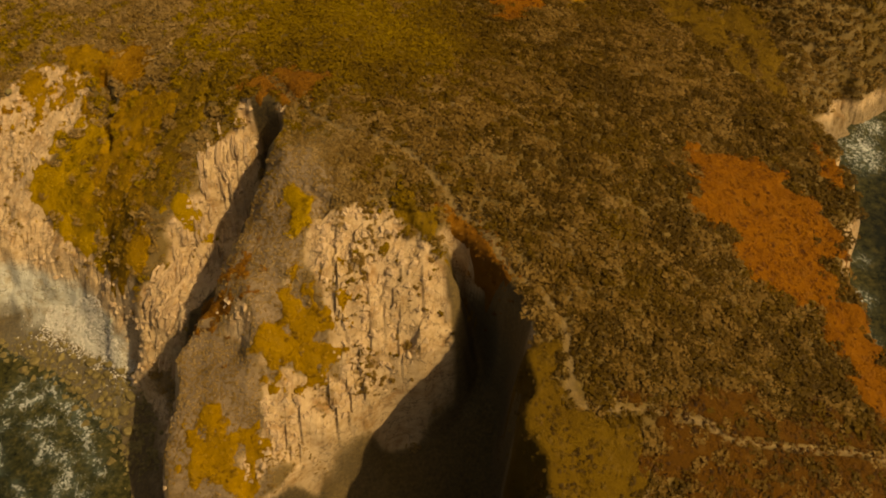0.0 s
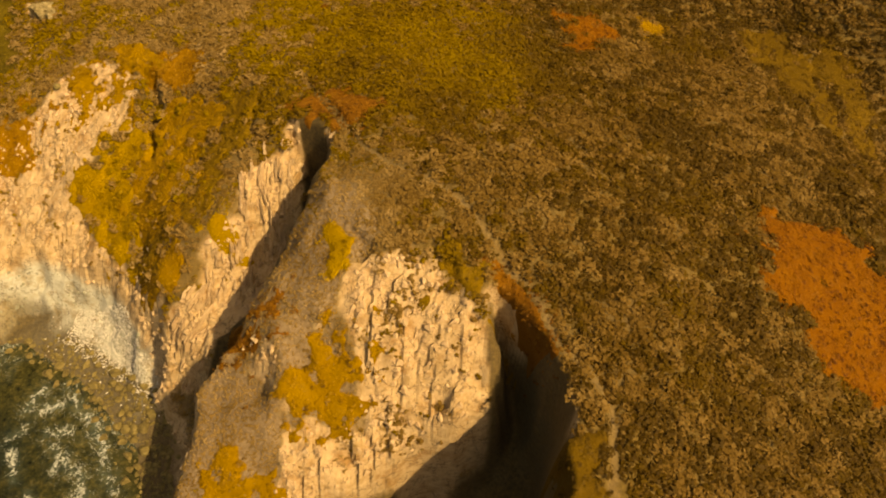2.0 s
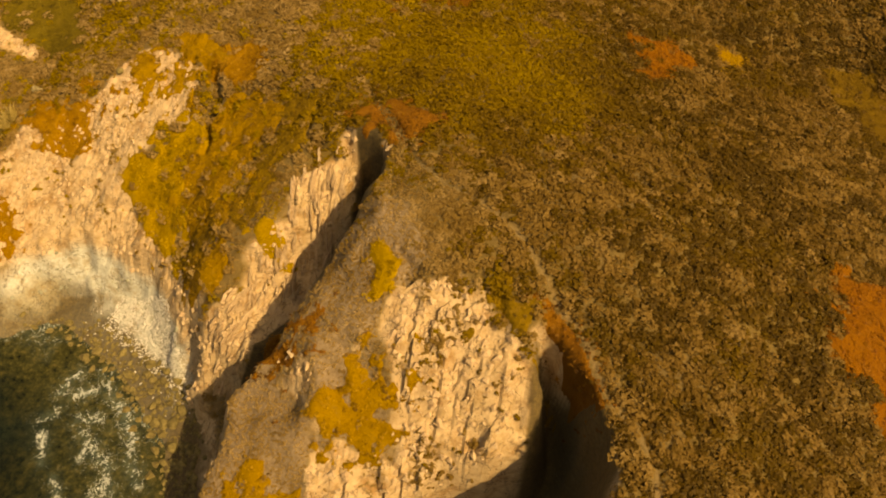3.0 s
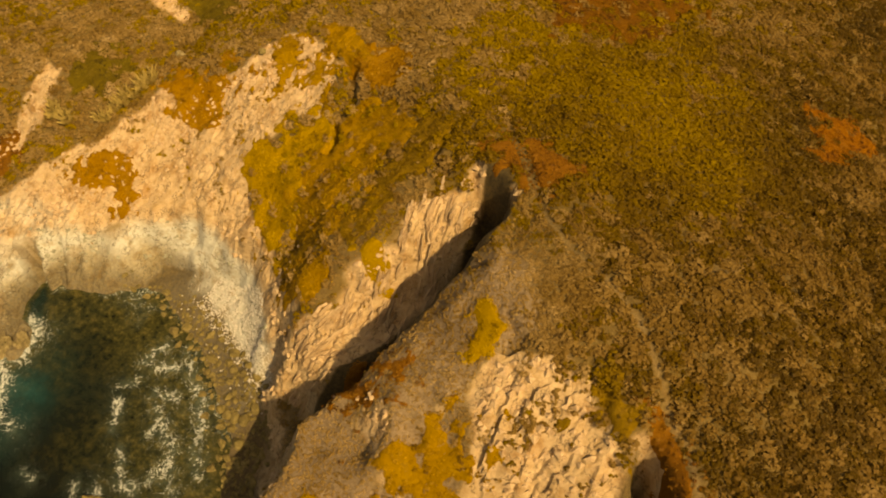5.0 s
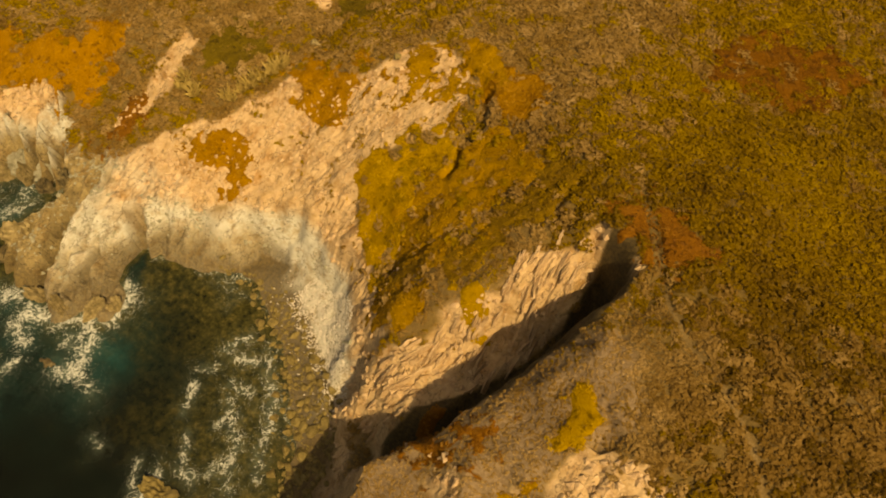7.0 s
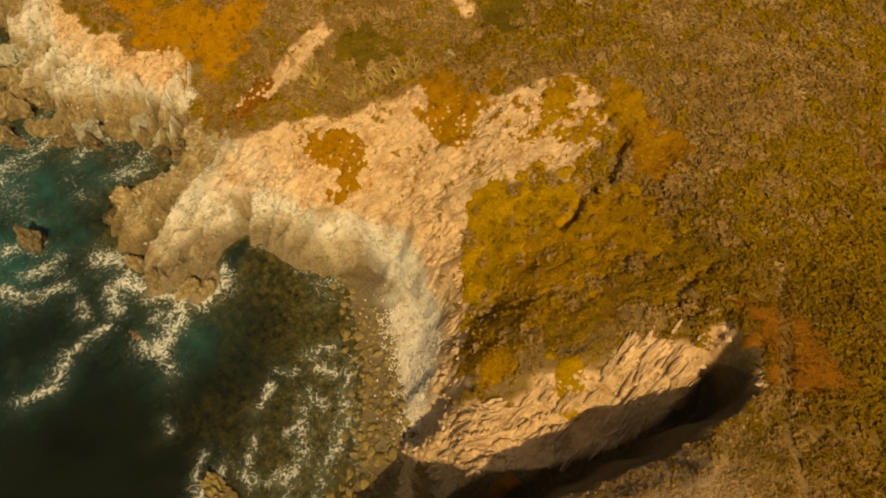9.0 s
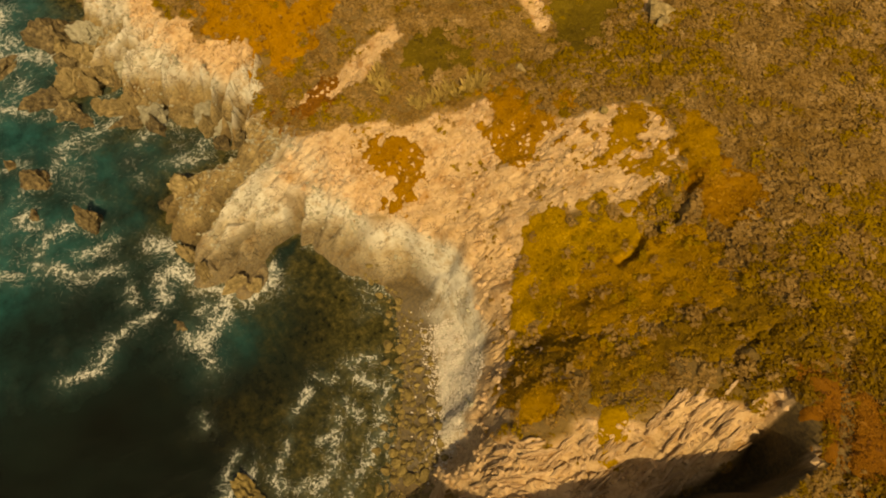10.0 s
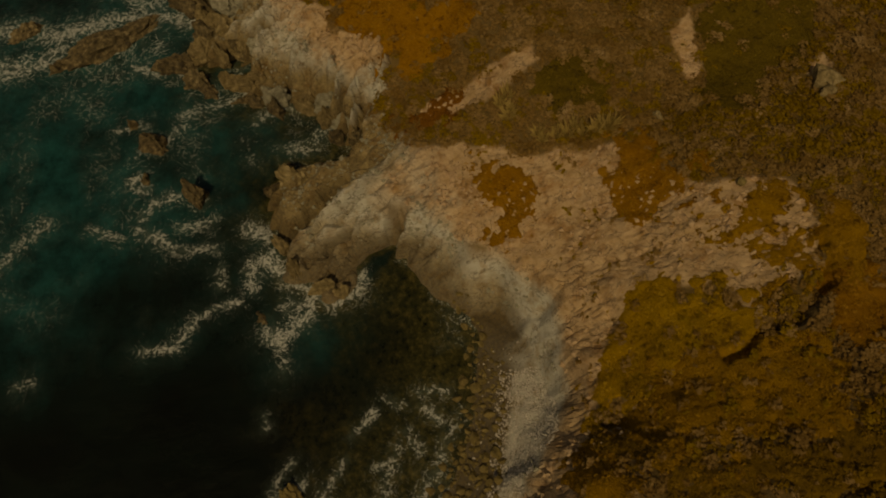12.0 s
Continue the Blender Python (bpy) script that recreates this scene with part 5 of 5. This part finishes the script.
PATCHES.append(("olive", "olive and gold ice plant over the landslip slope", [(-45.6, 62.2), (-41.8, 66), (-38.6, 69.6), (-36.6, 64), (-37.4, 58), (-37.8, 53.6), (-42, 56.2)], 1.8))
PATCHES.append(("gold", "golden brown ice plant over the landslip slope", [(-37.6, 55), (-37.2, 63.6), (-37, 69.5), (-33, 70.8), (-28.6, 67.6), (-28, 63), (-29.4, 58), (-32.6, 54), (-36.5, 52.8)], 2.4))
PATCHES.append(("umber", "brown gold low growth down to the fin", [(-36.5, 52.4), (-32.6, 54), (-29.4, 58), (-28, 63), (-27.6, 67), (-25, 66), (-24.6, 61), (-27, 57), (-27.6, 54.4), (-31, 52.6), (-34.4, 50.6)], 1.6))
PATCHES.append(("gold", "golden olive ice plant behind the cliff rim", [(-44.8, 77.2), (-43.7, 78.8), (-41.2, 78.5), (-36.6, 74.6), (-36.9, 73.3), (-39.2, 73.1), (-42.5, 75.2)], 0.4))
PATCHES.append(("amber", "rust orange ice plant on the rim's shoulder", [(-38.9, 72.9), (-38.1, 76.2), (-35.8, 76.9), (-32.8, 74.7), (-31.1, 71.9), (-31.8, 69.3), (-34.0, 69.4)], 0.9))
PATCHES.append(("gold", "golden ice plant on the bare bowl", [(-47.8, 70.3), (-47.6, 72.8), (-45.5, 75.2), (-42.1, 73.9), (-38.9, 71.3), (-39.3, 69.5), (-44.0, 69.2)],2.2))
PATCHES.append(("olive", "small olive ice plant on the fin", [(-27.5, 52.4), (-25.6, 53.4), (-23.9, 51.8), (-25.4, 50.6)], 0.7))
PATCHES.append(("gold", "rust gold ice plant on the fin's back", [(-35.1, 51.9), (-30.5, 52.4), (-28.6, 49.6), (-31, 48.4), (-34.4, 49.5)], 1.2))
PATCHES.append(("red", "wide rust red ice plant on the inland plateau", [(-22.9, 90.6), (-16.9, 98.9), (-11.1, 99.4), (-5.6, 98.6), (-12.9, 88), (-20.1, 85.6)], 2.2))
PATCHES.append(("orange", "round orange ice plant on the plateau", [(5.3, 85.7), (11.6, 90.2), (15.4, 85.2), (9.1, 80.2)], 1.8))
PATCHES.append(("gold", "small gold ice plant on the plateau", [(17.5, 92.6), (22, 94.4), (21.5, 89.1), (17.7, 87.6)], 1.4))
PATCHES.append(("amber", "amber ice plant on the tan cliff", [(-64.9, 53.8), (-62.6, 56.7), (-58.3, 58.0), (-57.0, 55.7), (-59.4, 53.7), (-62.5, 52.9)],2.6))
PATCHES.append(("bronze", "olive brown low growth down the valley's edge", [(29.6, 93), (36.4, 93), (39.6, 85.4), (39.9, 74.2), (38, 75), (33.6, 83.4), (30.4, 89.7)], 0.9))
PATCHES.append(("bronze", "dark olive grass in the side valley", [(37.1, 93), (41.1, 91.6), (44.9, 83.5), (44.6, 74.2), (41.2, 65.4), (40.2, 68.6), (40.7, 81.5)], 1.0))
PATCHES.append(("green", "dark olive grass on the far hillside", [(-71.9, 81.3), (-66.4, 91.5), (-61.7, 87.5), (-58, 80.7), (-58.8, 75.6), (-64, 78.6)], 1.4))
PATCHES.append(("orange", "orange ice plant strip on the sea rim", [(40.2, 60.8), (41.6, 57.5), (40.6, 51.6), (39.3, 51.4), (39.1, 55.3)], 0.7))
PATCHES.append(("rust", "rusty ice plant speckled over the knob's brow", [(-19.9, 42.5), (-17.5, 42.8), (-16.2, 40.7), (-17.7, 39.9)], 1.6))
PATCHES.append(("rust", "rusty ice plant speckled along the knob's edge", [(-23.8, 43.7), (-18.9, 40.6), (-17.8, 38.7), (-20.4, 37.6), (-22.2, 38.6)], 2.0))
PATCHES.append(("green", "dark green growth on the slope below the far streak", [(-72.3, 65.7), (-68.8, 70.3), (-63.8, 70.2), (-64.2, 65.2), (-67.1, 62.8)], 1.8))
PATCHES.append(("umber", "brown ice plant on the scar's shoulder", [(-3.9, 45.0), (-0.6, 43.9), (0.2, 41.2), (-1.7, 41.4), (-3.3, 42.8)], 1.2))
PATCHES.append(("rust", "rust coloured ice plant beside the bare path", [(-76.6, 53.0), (-76.3, 56.7), (-73.9, 56.8), (-73.4, 52.8), (-74.5, 49.6), (-76.1, 49.3)], 1.0))
for k, (colour, label, poly, rag) in enumerate(PATCHES):
    cover_patch(colour, label, poly, rag, k)

def bush(seed, lobes=7, leaves=9, leaf=0.17):
    """Leaf sprays of one rounded bush of unit radius built up of smaller heads; also how high each spray sits."""
    q = np.random.RandomState(seed)
    a = np.arange(lobes - 1) * 2 * np.pi / (lobes - 1) + q.uniform(-0.4, 0.4, lobes - 1)
    reach = q.uniform(0.45, 0.75, lobes - 1)
    heads = np.r_[np.c_[np.cos(a) * reach, np.sin(a) * reach, q.uniform(0.05, 0.3, lobes - 1)], [(q.uniform(-0.15, 0.15), q.uniform(-0.15, 0.15), 0.48)]]
    size = q.uniform(0.34, 0.5, lobes)
    tris, high = [], []
    for c, sz in zip(heads, size):
        d = q.normal(0, 1, (leaves, 3))
        d[:, 2] = np.abs(d[:, 2]) + 0.25
        d += 0.5 * c
        d /= np.linalg.norm(d, axis=1, keepdims=True)
        at = c + d * sz
        face = d + q.normal(0, 0.3, (leaves, 3))
        face /= np.linalg.norm(face, axis=1, keepdims=True)
        side = np.cross(face, q.normal(0, 1, (leaves, 3)))
        side /= np.linalg.norm(side, axis=1, keepdims=True)
        up = np.cross(face, side)
        w = leaf * q.uniform(0.7, 1.4, (leaves, 1))
        tris.append(np.stack([at + side * w * 1.2, at - side * w * 0.7 + up * w, at - side * w * 0.7 - up * w], 1))
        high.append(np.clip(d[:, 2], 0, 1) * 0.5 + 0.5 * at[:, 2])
    return np.concatenate(tris), np.concatenate(high)


def brush(name, mat, xs, ys, sizes, tones, kinds, label):
    """One mesh of many bushes; their crowns are paler than their skirts."""
    q = np.random.RandomState(len(xs))
    pick, turn, zs = q.randint(0, len(kinds), len(xs)), q.uniform(0, 2 * np.pi, len(xs)), sample(ground_z, xs, ys)
    blocks, tone = [], []
    for k, (t, high) in enumerate(kinds):
        sel = pick == k
        c, sn, z = np.cos(turn[sel])[:, None, None], np.sin(turn[sel])[:, None, None], sizes[sel][:, None, None]
        px, py, pz = t[None, :, :, 0], t[None, :, :, 1], t[None, :, :, 2]
        blocks.append(np.stack([(px * c - py * sn) * z + xs[sel][:, None, None], (px * sn + py * c) * z + ys[sel][:, None, None], (0.6 * pz - 0.04) * z + zs[sel][:, None, None]], -1).reshape(-1, 3))
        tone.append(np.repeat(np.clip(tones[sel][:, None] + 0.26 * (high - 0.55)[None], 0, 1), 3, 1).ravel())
    v = np.concatenate(blocks)
    ob = mesh_object(name, v, np.arange(len(v)).reshape(-1, 3), mat)
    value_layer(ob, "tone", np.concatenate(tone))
    return tagged(ob, label, "brush", kind="stuff")


r = np.random.RandomState(3)
STEP = 0.8
lx, ly = np.meshgrid(np.arange(-126, 62, STEP), np.arange(2, 120, STEP))
lx, ly = lx.ravel() + r.uniform(-0.4, 0.4, lx.size), ly.ravel() + r.uniform(-0.4, 0.4, ly.size)
N = 52000
ux, uy = r.uniform(-118, 62, N), r.uniform(2, 120, N)
ux[:9000], uy[:9000] = r.uniform(-27, -6, 9000), r.uniform(27, 58, 9000)
KNOB = [(-13.2, 52), (-9, 47), (-9.6, 44), (-12.4, 40), (-9.6, 34), (-17, 25), (-25, 26), (-25, 36), (-21, 43), (-17, 51)]
sx, sy = np.r_[lx, ux], np.r_[ly, uy]
large = np.arange(len(sx)) < len(lx)
roll = r.uniform(0, 1, len(sx))
clumps = np.where(sx < -38, fbm(sx, sy, 2.2, 3, 55) - 0.07, fbm(sx, sy, 2.8, 3, 55))
clumps = np.where((inside(SCAR, sx, sy) > 0) & (sx > -8.4) & (sy > 32.5), fbm(sx, sy, 1.9, 3, 58) + 0.10, clumps)
rooted = ~large & (clumps > 0.56) & (roll < 0.75) & (sample(base, sx, sy) > 8) & (inside(SLOT_FACE, sx, sy) < -0.5)
ok = ((sample(bare, sx, sy) < 0.35 + 0.3 * r.uniform(0, 1, len(sx))) | rooted) & (sample(trail_far, sx, sy) > np.where(large, 0.42, 0.22)) & (sample(base, sx, sy) > 3.0) & (sample(shade_mask, sx, sy) < 0.5)
ok &= ~(large & (inside(KNOB, sx, sy) > -0.5 + 1.5 * roll))
for k, (_, _, poly, rag) in enumerate(PATCHES):
    ok &= r.uniform(0, 1, len(sx)) < np.maximum(smooth(1.3, -0.3, patch_depth(poly, rag, k, sx, sy) * (4 if k in (3, 6, 13, 14, 16, 25) else 1.7)), {1: 0.4, 7: 0.08, 18: 0.3, 0: 0.015, 10: 0.14, 11: 0.16, 12: 0.2, 15: 0.15, 8: 0.12, 9: 0.1}.get(k, 0.05))
sx, sy, large = sx[ok], sy[ok], large[ok]

# the grey sage keeps to the wind-cut rims, the olive brush to the plateau
mix = sage_share(sx, sy) + 0.34 * (r.uniform(0, 1, len(sx)) - 0.5)
grey = mix > 0.54
size = np.where(large, 0.56 + 0.5 * r.uniform(0, 1, len(sx)) ** 1.8, r.uniform(0.22, 0.5, len(sx)))
mottle = fbm(sx, sy, 1.6, 2, 411) - 0.5
# uneven light is put into these leaf tones: darker eastward and inland, paler westward
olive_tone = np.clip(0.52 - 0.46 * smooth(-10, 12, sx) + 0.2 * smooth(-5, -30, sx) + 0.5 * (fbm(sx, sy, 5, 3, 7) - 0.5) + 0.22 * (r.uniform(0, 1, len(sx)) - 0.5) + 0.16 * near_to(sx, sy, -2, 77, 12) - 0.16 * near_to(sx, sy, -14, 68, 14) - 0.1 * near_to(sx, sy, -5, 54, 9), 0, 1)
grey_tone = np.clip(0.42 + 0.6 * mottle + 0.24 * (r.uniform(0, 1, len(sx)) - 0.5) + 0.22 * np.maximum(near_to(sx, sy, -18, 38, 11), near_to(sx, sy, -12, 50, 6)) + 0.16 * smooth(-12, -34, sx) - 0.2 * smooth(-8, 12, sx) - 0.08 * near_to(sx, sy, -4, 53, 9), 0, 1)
shrunk = 0.9 - 0.5 * smooth(-5, -11, sx) * smooth(-32, -26, sx) * smooth(62, 54, sy)
bushes, sprigs = [bush(k) for k in range(8)], [bush(30 + k, 3, 8, 0.3) for k in range(6)]
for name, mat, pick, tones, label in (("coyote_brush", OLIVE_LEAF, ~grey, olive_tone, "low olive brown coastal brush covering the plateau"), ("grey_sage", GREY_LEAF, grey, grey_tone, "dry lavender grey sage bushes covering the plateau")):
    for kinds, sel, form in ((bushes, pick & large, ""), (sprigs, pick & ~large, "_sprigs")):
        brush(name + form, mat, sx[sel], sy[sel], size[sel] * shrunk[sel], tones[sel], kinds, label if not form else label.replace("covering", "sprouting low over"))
